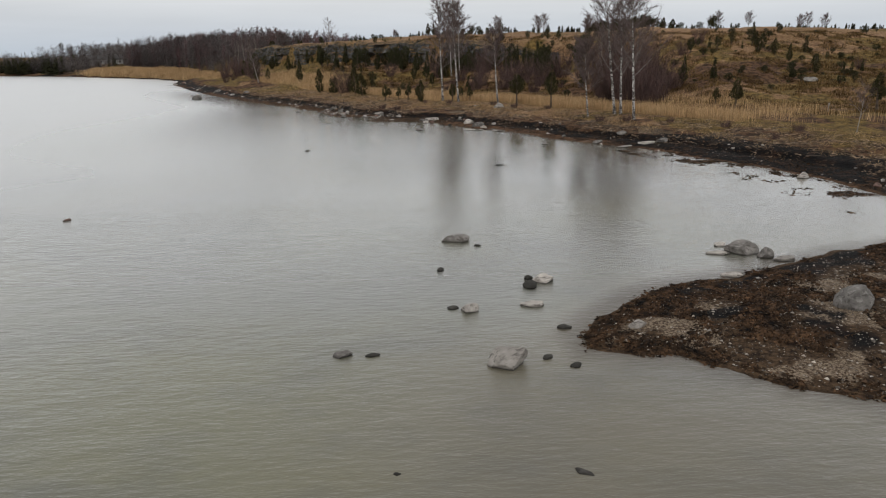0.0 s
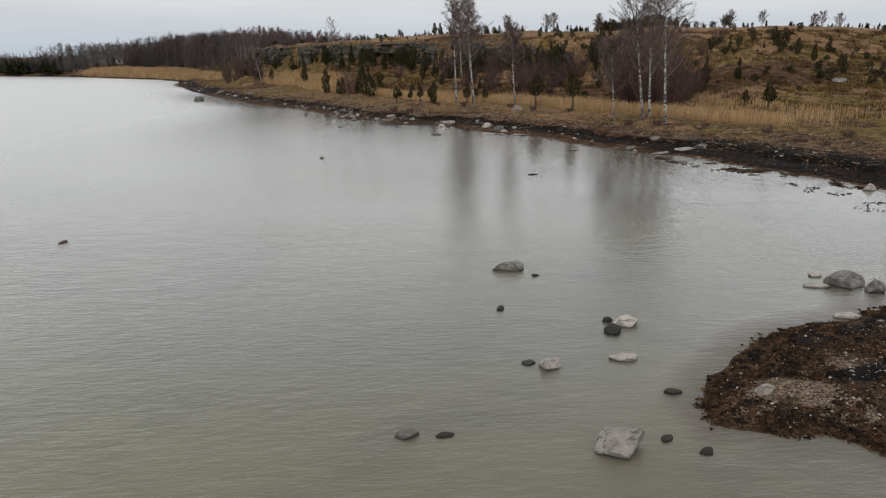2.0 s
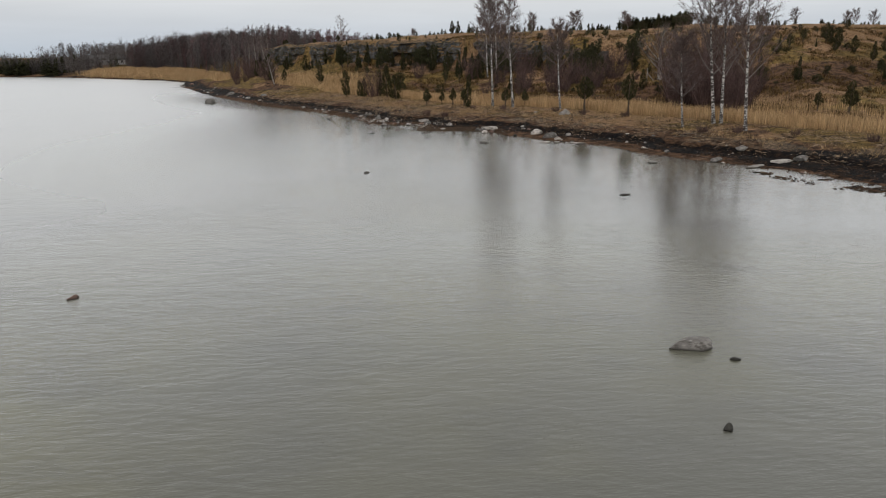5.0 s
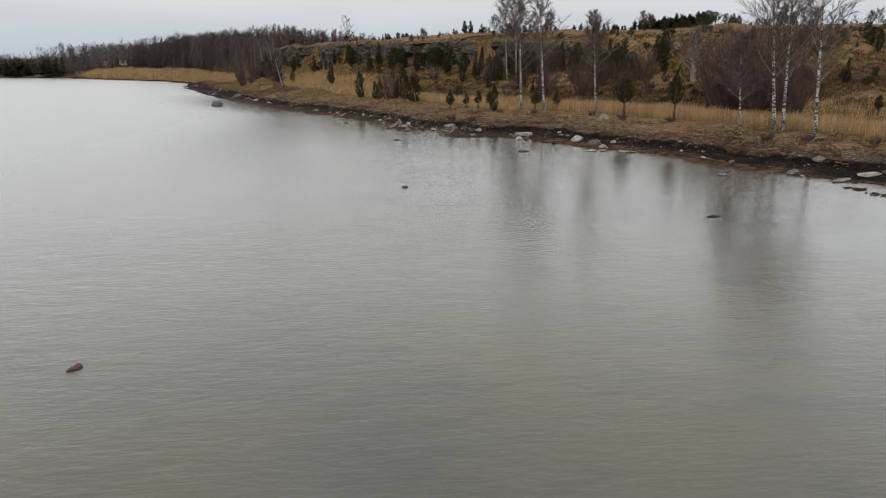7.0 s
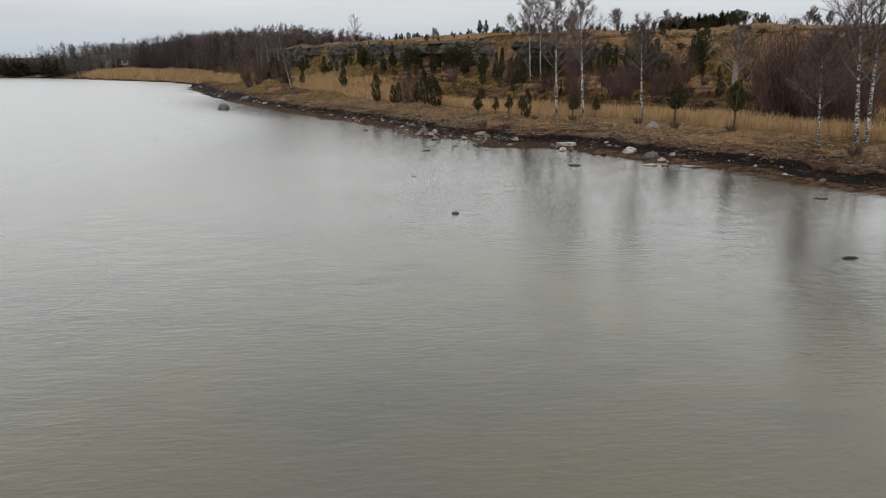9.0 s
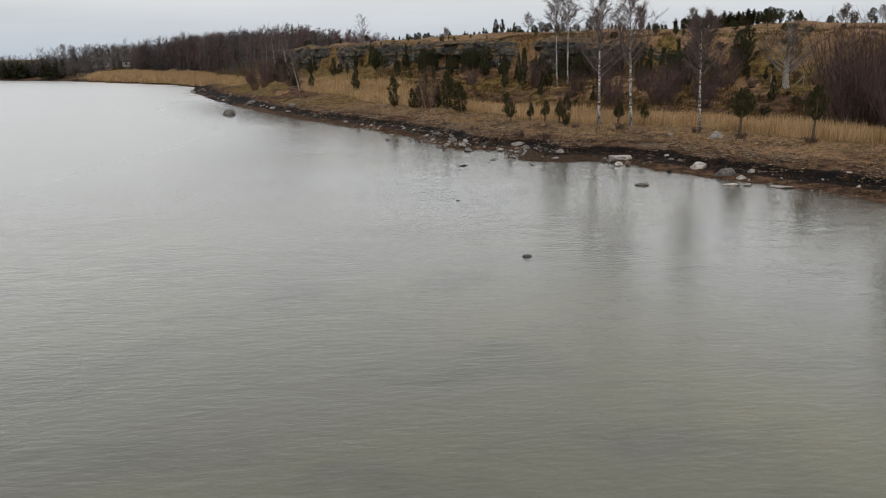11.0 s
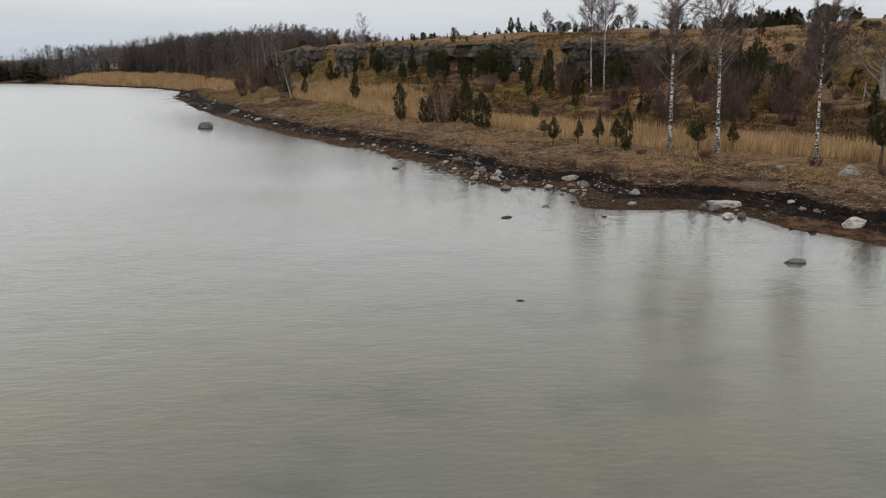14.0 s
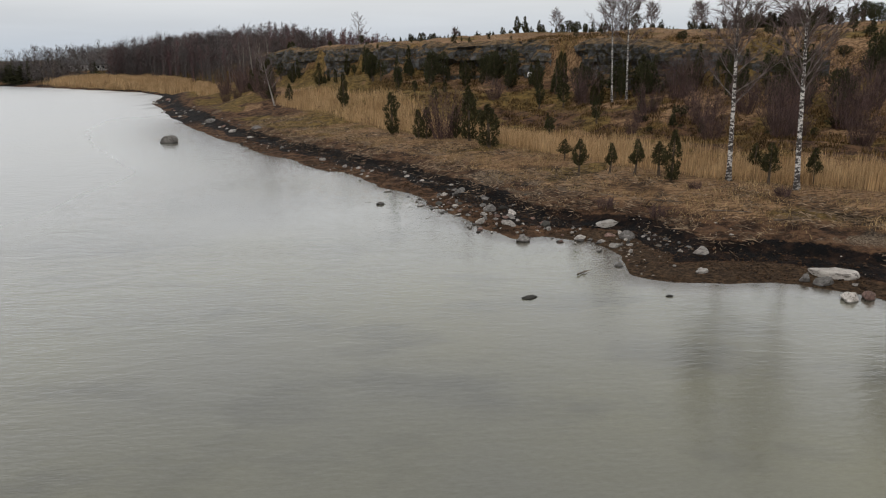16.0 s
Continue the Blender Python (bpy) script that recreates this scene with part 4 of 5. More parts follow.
JUNIPER = "dark green juniper with a thin bare stem"
COLUMNS = [master("juniper", "dense dark green column-shaped juniper", "juniper", 400 + n, 4.0, 1.7, 0.05, 1200, flame if n else column, 0.10, NEEDLE, 0.6) for n in range(3)]
STEMMED = [master("juniper", JUNIPER, "juniper", 420 + n, 3.0, 1.45, 0.31, 760, flame, 0.085, NEEDLE, 0.75) for n in range(4)]
OVALS = [master("juniper", "dark green oval juniper on a bare stem", "juniper", 430 + n, 3.0, 1.35, 0.38, 900, lollipop, 0.08, NEEDLE, 0.55) for n in range(2)]
PINES = [master("pine_tree", "small dark pine with a thin grey stem", "pine", 440 + n, 5.0, 2.4, 0.22, 760, lollipop, 0.15, PINE, 0.7) for n in range(3)]
SPRUCES = [master("spruce_tree", "dark pointed young spruce", "spruce", 460 + n, 5.0, 2.0, 0.06, 800, cone, 0.15, PINE, 0.4) for n in range(2)]
rng = random.Random(9)
used = set()


def plant(kinds, x, y, tall, native, group, spread=1.0, label=""):
    """The first of a kind is moved to its place; the later ones are copies."""
    ob = kinds[rng.randrange(len(kinds))]
    if ob.name not in used:
        used.add(ob.name)
        ob.matrix_basis = pose(x, y, ground_at(x, y) - 0.04, 0, 0, rng.uniform(0, 360))
        ob.scale = (tall / native * spread, tall / native * spread, tall / native)
        return tagged(ob, label, group=group)
    return scaled_copy(ob, x, y, tall / native, rng.uniform(0, 360), group, spread, label)


SHORE_JUNIPERS = "junipers along the reed edge"
for x, y, tall in ((7.1, 103.2, 3.0), (9.5, 102.9, 2.5), (11.2, 101.9, 2.8), (13.1, 101.7, 2.7), (21.0, 102.0, 2.6), (18.9, 96.0, 3.0), (21.9, 95.5, 2.7),
                   (58.0, 78.0, 2.6), (57.4, 70.8, 4.4), (73.5, 63.4, 5.2), (7.8, 111.0, 2.0)):
    plant(STEMMED, x, y, tall, 3.0, SHORE_JUNIPERS, rng.uniform(0.85, 1.1))
for x, y, tall, spread in ((13.5, 100.2, 4.0, 0.8), (2.1, 120.3, 4.5, 1.25), (0.5, 124.8, 6.0, 0.75), (-0.8, 127.3, 3.6, 0.8), (-4.1, 128.5, 3.7, 0.9), (-4.9, 129.8, 3.4, 0.9), (-8.0, 134.6, 5.3, 0.85),
                           (-16.0, 162.5, 5.8, 0.75), (-27.1, 178.9, 3.8, 0.9), (-33.0, 195.0, 4.5, 1.0), (-36.5, 204.0, 5.0, 1.0), (-40.0, 211.0, 5.0, 1.0), (-38.0, 216.0, 6.0, 0.9), (-32.0, 187, 3.0, 1.1)):
    plant(COLUMNS, x, y, tall, 4.0, SHORE_JUNIPERS, spread)

for x, y, tall, spread in ((28.2, 84.6, 4.9, 0.92), (32.4, 78.6, 5.3, 0.70)):
    plant(OVALS, x, y, tall, 3.0, SHORE_JUNIPERS, spread)

# the wooded slope and the foot of the cliff
count = 0
while count < 165:
    u = rng.random()
    k = rng.uniform(3.6, 14.2)
    n = int(k)
    cx, cy = (CLIFF[n][j] + (CLIFF[n + 1][j] - CLIFF[n][j]) * (k - n) for j in (0, 1))
    back = rng.uniform(-1, 9) if k < 11.5 and rng.random() < 0.55 else rng.uniform(2, 34)
    nx, ny = CLIFF[n + 1][1] - CLIFF[n][1], CLIFF[n][0] - CLIFF[n + 1][0]
    far = math.hypot(nx, ny)
    x, y = cx + nx / far * back, cy + ny / far * back
    if x < -60 or x > 125 or float(shore_distance(np.array([x]), np.array([y]))[0]) < 26 or (48 < x < 57 and 106 < y < 120) or (36 < x < 56 and y < 108):
        continue
    if k > 11.5 and rng.random() < 0.35:
        continue
    kind, native = ((PINES, 5.0), (COLUMNS, 4.0), (PINES, 5.0), (SPRUCES, 5.0))[rng.randrange(4)]
    if x > 20 and y < 121 and k < 11.5:
        continue
    tall = rng.uniform(2.4, 5.8) if k < 11.5 and back < 10 else rng.uniform(1.2, 3.8)
    plant(kind, x, y, tall, native, "evergreens on the slope", rng.uniform(0.7, 1.05))
    count += 1
# small ones on the hilltop, close to the brink and back from it
for n in range(95):
    k = rng.uniform(4.0, 15.5)
    i = int(k)
    cx, cy = (CLIFF[i][j] + (CLIFF[i + 1][j] - CLIFF[i][j]) * (k - i) for j in (0, 1))
    nx, ny = CLIFF[i][1] - CLIFF[i + 1][1], CLIFF[i + 1][0] - CLIFF[i][0]
    far, back = math.hypot(nx, ny), rng.choice((rng.uniform(3, 16), rng.uniform(35, 90), rng.uniform(40, 70)))
    kind, native = ((PINES, 5.0), (PINES, 5.0), (COLUMNS, 4.0))[rng.randrange(3)]
    plant(kind, cx + nx / far * back, cy + ny / far * back, rng.uniform(1.0, 2.6) if back < 20 else rng.uniform(1.6, 3.8), native, "evergreens on the hilltop", rng.uniform(0.9, 1.5))

# low creeping clumps on the hillside
creeping = 0
while creeping < 115:
    x, y = rng.uniform(20, 118), rng.uniform(84, 160)
    c = float(cliff_distance(np.array([x]), np.array([y]))[0][0])
    d = float(shore_distance(np.array([x]), np.array([y]))[0])
    if not -36 < c < 14 or d < 34:
        continue
    plant(PINES, x, y, rng.uniform(0.5, 1.6), 5.0, "creeping junipers on the hillside", rng.uniform(1.6, 2.8), "low spreading dark juniper clump on the hillside")
    creeping += 1


# ---- bare thickets ----
def thicket(seed, tall, wide, stems, twig_wide=0.012):
    rng = random.Random(seed)
    wood = Geo()
    for _ in range(stems):
        a, r = rng.uniform(0, 2 * math.pi), wide * 0.30 * math.sqrt(rng.random())
        start = Vector((r * math.cos(a), r * math.sin(a), -0.1))
        path = curve_path(start, Vector((math.cos(a) * 0.35 + rng.uniform(-0.25, 0.25), math.sin(a) * 0.35 + rng.uniform(-0.25, 0.25), 1)), tall * rng.uniform(0.6, 1.05), 4, 0.13, 0.0, rng)
        wood.tube(path, [0.022, 0.018, 0.014, 0.010, 0.005], 3, cap=False)
        for j in range(1, 5):
            for _ in range(4):
                p = path[j].lerp(path[j - 1], rng.random())
                wood.spike(p, p + Vector((rng.uniform(-0.5, 0.5), rng.uniform(-0.5, 0.5), rng.uniform(0.15, 0.9))) * tall * 0.22, twig_wide)
    return wood


BUSHES = []
for n, (tall, wide, stems) in enumerate(((5.5, 4.0, 95), (4.5, 3.6, 85), (6.5, 4.5, 105))):
    thing = tagged(new("bare_shrub"), "leafless reddish-brown thicket of thin stems", "shrub")
    part("crown", thicket(500 + n, tall, wide, stems, 0.014), BROWN_TWIG, thing)
    BUSHES.append(thing)
for x, y, size in ((46.5, 86.0, 1.6), (45.5, 91.0, 1.7), (49.0, 92.0, 1.85), (51.5, 87.0, 1.6), (50.0, 98.0, 1.8), (53.0, 95.0, 1.4), (47.0, 95.5, 1.9), (48.5, 82.0, 1.1), (55.5, 99.0, 1.0),
                   (34.0, 122.0, 1.1), (24.0, 135.0, 0.9), (30.0, 140.0, 1.1), (20.0, 150.0, 0.9), (31.0, 116.0, 0.75), (36.5, 112.0, 0.7), (39.5, 119.0, 0.9), (28.0, 128.0, 0.8), (33.5, 129.0, 0.9), (26.0, 121.0, 0.6), (37.0, 125.0, 0.8), (57.0, 112.0, 1.0), (45.0, 124.0, 1.1),
                   (8.0, 160, 0.7), (-2.0, 128.2, 0.9), (-33.0, 190.0, 0.8), (-38.0, 207.0, 0.9), (-44.0, 221.0, 1.0), (-41.0, 226.0, 1.0), (60, 99, 0.8), (53.0, 103.0, 1.2), (-47.0, 214.0, 0.7), (-50.0, 226.0, 0.8), (-44.0, 212.0, 0.6), (-53.0, 238.0, 0.9), (-47.0, 233.0, 1.0)):
    plant(BUSHES, x, y, size, 1.0, "bare thickets")
for n in range(28):
    x, y = rng.uniform(-10, 112), rng.uniform(96, 172)
    c = float(cliff_distance(np.array([x]), np.array([y]))[0][0])
    if -34 < c < 8 and float(shore_distance(np.array([x]), np.array([y]))[0]) > 32:
        plant(BUSHES, x, y, rng.uniform(0.28, 0.6), 1.0, "bare thickets")
LOW_BUSHES = []
for n in range(2):
    thing = tagged(new("low_bush"), "low dry brown bush on the grassy bank", "bush")
    part("crown", thicket(520 + n, 1.0, 1.5, 60, 0.008), BROWN_TWIG, thing)
    LOW_BUSHES.append(thing)
for x, y, size in ((6.6, 94.2, 1.0), (9.1, 91.2, 1.0), (27.5, 83.0, 0.9), (31.6, 77.6, 0.9), (18.0, 92.5, 0.8), (38, 60, 0.9), (42, 56, 0.8), (46, 50, 0.9), (14, 97, 0.7), (35.0, 62.0, 1.0), (24.8, 87.5, 0.8), (-12, 150, 1.2), (-20, 166, 1.2), (51, 44, 0.9), (47, 41, 0.7)):
    plant(LOW_BUSHES, x, y, size, 1.0, "low bushes on the bank")


# ---- driftwood and posts ----
def driftwood(seed, x, y, length, turn):
    rng = random.Random(seed)
    g = Geo()
    path = curve_path(Vector((-length / 2, 0, 0.06)), Vector((1, 0, 0)), length, 6, 0.12, 0, rng)
    for p in path:
        p.z = 0.05 + 0.04 * rng.random()
    g.tube(path, [0.055 * (1 - 0.7 * j / 6) for j in range(7)], 6)
    for j in (2, 3, 4):
        g.spike(path[j], path[j] + Vector((rng.uniform(0.1, 0.5), rng.choice((-1, 1)) * rng.uniform(0.2, 0.6), rng.uniform(0, 0.25))), 0.025)
    ob = tagged(new("driftwood", g.mesh("driftwood", DRIFTWOOD)), "weathered driftwood branch lying on the bank", "driftwood", "driftwood on the bank")
    ob.matrix_basis = pose(x, y, max(0.0, ground_at(x, y)), 0, 0, turn)


for n, (x, y, length, turn) in enumerate(((33.4, 60.5, 2.4, -40), (34.2, 60.0, 1.8, 10), (34.6, 59.0, 2.6, -60), (35.4, 58.2, 2.2, -20), (33.0, 62.0, 1.6, 40), (35.8, 57.0, 2.0, -50), (32.6, 61.4, 2.0, 0), (36.4, 56.0, 1.8, 20), (34.0, 61.3, 2.2, -30),
                                          (30.6, 65.5, 2.0, -40), (11.0, 94.0, 2.0, -30), (13.4, 90.0, 2.4, -20), (16.0, 88.0, 2.0, 0), (2.2, 83.0, 1.0, 40), (-4.5, 108.0, 2.0, -40), (46, 33, 1.8, 20), (48, 38, 2.2, -40), (51, 47, 2.6, 10), (-10.0, 148.0, 5.0, -10), (-11.5, 149.0, 4.5, 15))):
    driftwood(600 + n, x, y, length, turn)

# white marker board and stakes below the cliff
g = Geo()
g.box(-0.04, -0.04, -0.3, 0.04, 0.04, 1.0)
board = Geo()
board.box(-0.42, -0.06, 0.75, 0.42, -0.042, 1.45)
sign = tagged(new("marker_board"), "small plain white board on a post below the cliff", "sign")
sign.matrix_basis = pose(15.2, 168.0, ground_at(15.2, 168.0), 0, 0, 0)
part("post", g, STEM, sign)
part("board", board, SIGN_WHITE, sign, "plain white board")
for x, y, tall in ((22.4, 165.0, 1.2), (66.0, 62.5, 1.3)):
    g = Geo()
    g.tube([Vector((0, 0, -0.2)), Vector((0.02, 0, tall * 0.5)), Vector((0.03, 0, tall))], [0.05, 0.05, 0.045], 6)
    g.box(-0.10, -0.06, tall - 0.30, 0.12, 0.06, tall)
    ob = tagged(new("marker_stake", g.mesh("marker_stake", LIMB)), "short pale weathered marker stake", "stake")
    ob.matrix_basis = pose(x, y, ground_at(x, y))


# ---- far houses among the trees ----
def house(x, y, turn, long, deep, eaves, ridge, windows, label):
    thing = tagged(new("house"), label, "house", "far houses")
    thing.matrix_basis = pose(x, y, ground_at(x, y) - 0.2, 0, 0, turn)
    wall = Geo()
    wall.box(-long / 2, -deep / 2, 0, long / 2, deep / 2, eaves)
    s = len(wall.verts)
    for sx in (-1, 1):
        wall.verts += [Vector((sx * long / 2, -deep / 2, eaves)), Vector((sx * long / 2, deep / 2, eaves)), Vector((sx * long / 2, 0, ridge))]
    wall.faces += [(s, s + 1, s + 2), (s + 3, s + 5, s + 4)]
    part("wall", wall, WALL_PAINT, thing)
    roof = Geo()
    for side in (-1, 1):
        s = len(roof.verts)
        drop = (ridge - eaves) / (deep / 2) * 0.5
        for lift in (0.03, 0.25):
            roof.verts += [Vector((-long / 2 - 0.5, side * (deep / 2 + 0.5), eaves - drop + lift)), Vector((long / 2 + 0.5, side * (deep / 2 + 0.5), eaves - drop + lift)),
                           Vector((long / 2 + 0.5, 0, ridge + lift)), Vector((-long / 2 - 0.5, 0, ridge + lift))]
        roof.faces += [tuple(s + k for k in f) for f in ((0, 1, 2, 3), (7, 6, 5, 4), (0, 4, 5, 1), (1, 5, 6, 2), (3, 7, 4, 0))]
    part("roof", roof, ROOF_FELT, thing, "dark sheet roof")
    for n in range(windows):
        w = Geo()
        cx = -long / 2 + long * (n + 0.5) / windows
        w.box(cx - 0.6, -deep / 2 - 0.05, eaves * 0.35, cx + 0.6, -deep / 2 + 0.02, eaves * 0.8)
        part("window", w, GLASS_DARK, thing)


house(-190, 471, 10, 22, 9, 3.6, 6.4, 6, "long pale house with a dark roof among bare trees")
house(-168, 452, -5, 9, 7, 3.2, 5.8, 3, "small pale outbuilding among bare trees")
house(-230, 485, 20, 8, 7, 4.5, 7.2, 2, "white wooden house among dark trees")


# ---- far woods ----
def wood_mesh(name, spots, mat, label, branches, seed, conifer=False):
    """Many far leafless (or coniferous) trees in one mesh of thin triangles."""
    r = np.random.RandomState(seed)
    verts = []
    for x, y, z, tall in spots:
        base, lean = np.array([x, y, z - 0.5]), r.uniform(-0.06, 0.06, 2) * tall
        top = np.array([x + lean[0], y + lean[1], z + tall])
        w = 0.013 * tall
        for k in range(2):
            side = np.array([w, 0, 0]) if k else np.array([0, w, 0])
            verts += [base - side, base + side, top]
        u = r.uniform(0.05 if conifer else 0.2, 0.99, branches)
        a = r.uniform(0, 2 * np.pi, branches)
        p = base + (top - base) * u[:, None]
        if conifer == "round":
            reach, rise = tall * 0.32 * np.sin(np.pi * (0.12 + 0.8 * u)) * r.uniform(0.6, 1.2, branches), r.uniform(0.0, 0.7, branches)
        elif conifer:
            reach, rise = tall * ((1 - u) ** 0.7 * 0.34 + 0.05), r.uniform(-0.5, 0.1, branches)
        else:
            reach, rise = tall * 0.27 * np.sin(np.pi * np.clip(u * 0.9 + 0.06, 0, 1)) * r.uniform(0.4, 1.1, branches), r.uniform(0.1, 1.1, branches)
        tip = p + np.stack([np.cos(a), np.sin(a), rise], 1) * reach[:, None]
        thick = 0.42 * reach if conifer else np.full(branches, 0.05)
        side = np.stack([-np.sin(a), np.cos(a), 0 * a], 1) * thick[:, None]
        verts += list(np.stack([p - side, p + side, tip], 1).reshape(-1, 3))
        if not conifer:
            tips = p[:, None] + (tip - p)[:, None] * r.uniform(0.3, 1.05, (branches, 6, 1))
            way = r.normal(0, 1.0, (branches, 6, 3)) + [0, 0, 0.35]
            ends = tips + way * (0.055 * tall)
            side = np.cross(way, [0.3, 0.2, 1.0])
            side *= 0.05 / np.maximum(np.linalg.norm(side, axis=2, keepdims=True), 0.1)
            verts += list(np.stack([tips - side, tips + side, ends], 2).reshape(-1, 3))
    verts = np.array(verts)
    tagged(from_arrays(name, verts, np.arange(len(verts)).reshape(-1, 3), mat), label, "woods", kind="stuff")


def spots_in(count, ring, low, high, seed, cap=1000.0):
    r = np.random.RandomState(seed)
    xs, ys = np.array([p[0] for p in ring]), np.array([p[1] for p in ring])
    x, y = r.uniform(xs.min(), xs.max(), count * 6), r.uniform(ys.min(), ys.max(), count * 6)
    keep = np.flatnonzero(inside(x, y, ring))[:count]
    x, y = x[keep], y[keep]
    z, tall = height(x, y), r.uniform(low, high, len(x))
    return np.stack([x, y, z, np.minimum(tall, np.maximum(2.5, cap - z + r.uniform(-2.2, 0.8, len(x))))], 1)


def spots_behind(count, low, high, near, far, short, tall, seed):
    """Places within a belt behind the shore, from corner low to corner high of the plan."""
    r = np.random.RandomState(seed)
    x, y = r.uniform(low[0], high[0], count * 12), r.uniform(low[1], high[1], count * 12)
    d = shore_distance(x, y)
    keep = np.flatnonzero((d > near) & (d < far))[:count]
    x, y = x[keep], y[keep]
    return np.stack([x, y, height(x, y), r.uniform(short, tall, len(x))], 1)


NEAR_WOOD = [(-64, 268), (-54, 246), (-44, 236), (-36, 250), (-30, 330), (-60, 380), (-120, 420), (-150, 400), (-110, 345), (-82, 305)]
BACK_WOOD = [(-45, 290), (-18, 320), (-10, 420), (-120, 470), (-110, 400)]
LEFT_WOOD = [(-150, 405), (-215, 430), (-330, 480), (-420, 560), (-250, 640), (-110, 520)]
LEFT_NEAR = [(-150, 405), (-215, 430), (-250, 640), (-110, 520)]
WEST_EDGE = [(-92, 330), (-72, 306), (-62, 330), (-110, 400), (-150, 400)]
WEST_WOOD = [(-215, 405), (-235, 425), (-470, 560), (-500, 500)]
UNDERWOOD = np.concatenate([spots_in(520, NEAR_WOOD, 3, 7, 41, 20.5), spots_in(300, LEFT_WOOD, 3, 6, 42), spots_in(160, BACK_WOOD, 3, 6, 43, 20.5), spots_in(260, WEST_EDGE, 4.5, 8.5, 48)])
SHORE_BELT = [spots_behind(700, (-420, 350), (-150, 500), 6, 30, 6.0, 9.5, 51), spots_behind(620, (-420, 350), (-172, 500), 5, 26, 4.5, 9.5, 52)]
wood_mesh("bare_wood", np.concatenate([spots_in(320, NEAR_WOOD, 9, 14, 31, 20.5), spots_in(260, WEST_EDGE, 12, 17.5, 45, 20.5), UNDERWOOD]), FOREST_GREY, "leafless grey-brown woods behind the reed bed", 40, 1)
wood_mesh("red_wood", np.concatenate([spots_in(190, NEAR_WOOD, 10, 14, 32, 20.5), spots_in(90, WEST_EDGE, 12, 17, 46, 20.5), spots_in(340, BACK_WOOD, 8, 12.5, 33, 20.5)]), FOREST_RED, "leafless reddish birch woods", 44, 2)
wood_mesh("far_wood", np.concatenate([spots_in(460, LEFT_NEAR, 10, 16, 34, 18.5), spots_in(340, WEST_WOOD, 6, 10, 44), SHORE_BELT[0]]), FOREST_GREY, "far leafless woods along the shore", 36, 3)
wood_mesh("far_spruces", np.concatenate([spots_in(60, LEFT_NEAR, 6, 11, 35), spots_in(420, WEST_WOOD, 5, 10.5, 36), SHORE_BELT[1]]), PINE, "far dark spruces along the shore", 90, 4, True)
wood_mesh("hilltop_pines", np.concatenate([spots_in(95, [(80, 222), (102, 222), (106, 240), (84, 246)], 2.8, 5.0, 37), spots_in(300, [(108, 222), (260, 205), (330, 260), (120, 262)], 1.0, 2.6, 38), spots_in(160, [(-20, 250), (80, 228), (84, 250), (0, 285)], 1.0, 2.8, 39)]), PINE, "dark pines along the top of the hill", 110, 5, "round")
wood_mesh("horizon_wood", spots_in(600, [(-420, 560), (-900, 700), (-1300, 900), (-600, 1100), (200, 900), (0, 560)], 5, 8, 40), FOREST_GREY, "distant woods on the horizon", 24, 6)


# ---- reeds and grass ----
def blades(name, x, y, tall, wide, bend, mat, label, category, seed):
    """Upright stalks, each a thin pair of triangles that bends over a little at the tip."""
    r = np.random.RandomState(seed)
    z = height(x, y)
    n = len(x)
    a, lean = r.uniform(0, 2 * np.pi, n), r.normal(0, bend, (n, 2)) * tall[:, None]
    side = np.stack([np.cos(a), np.sin(a), 0 * a], 1) * wide
    base = np.stack([x, y, z - 0.05], 1)
    mid = base + np.stack([lean[:, 0] * 0.35, lean[:, 1] * 0.35, tall * 0.62], 1)
    top = base + np.stack([lean[:, 0], lean[:, 1], tall], 1)
    verts = np.stack([base - side, base + side, mid + side * 0.9, mid - side * 0.9, top], 1).reshape(-1, 3)
    s = 5 * np.arange(n)[:, None]
    tris = np.concatenate([s + [0, 1, 2], s + [0, 2, 3], s + [3, 2, 4]], 1).reshape(-1, 3)
    tagged(from_arrays(name, verts, tris, mat), label, category, kind="stuff")


def scatter(count, low, high, seed):
    r = np.random.RandomState(seed)
    return r.uniform(low[0], high[0], count), r.uniform(low[1], high[1], count), r


x, y, r = scatter(620000, (-30, 50), (66, 185), 61)
d, (c, _) = shore_distance(x, y), cliff_distance(x, y)
belt = smooth(d, 16.2, 17.6) * smooth(d, 30, 25) * smooth(0.6 * x - 0.8 * y, -12, -20) * (0.35 + 0.65 * smooth(fbm(x, y, 4.5, 3, 63), 0.34, 0.5)) * smooth(c, -10, -16) * smooth(x, 60, 55)
belt = np.maximum(belt, 0.16 * smooth(d, 20, 26) * smooth(d, 46, 38) * smooth(x, 46, 52) * smooth(fbm(x, y, 6, 3, 64), 0.40, 0.55))
keep = r.rand(len(x)) < belt * 0.85
x, y = x[keep], y[keep]
blades("reed_belt", x, y, (0.95 + 0.95 * fbm(x, y, 3.5, 3, 65)) * r.uniform(0.55, 1.2, len(x)), 0.014, 0.07, REED, "tall dry straw-coloured reeds along the bank", "reeds", 62)
x, y, r = scatter(420000, (-160, 225), (-46, 380), 71)
d = shore_distance(x, y)
keep = (height(x, y) < 2.9) & (r.rand(len(x)) < smooth(d, 1.2 + 9 * smooth(y, 275, 250), 3 + 10 * smooth(y, 275, 250)) * smooth(d, 40, 28) * smooth(y, 236, 252) * smooth(x + 10 * fbm(x, y, 9, 3, 77), -152, -130) * 0.95)
x, y = x[keep], y[keep]
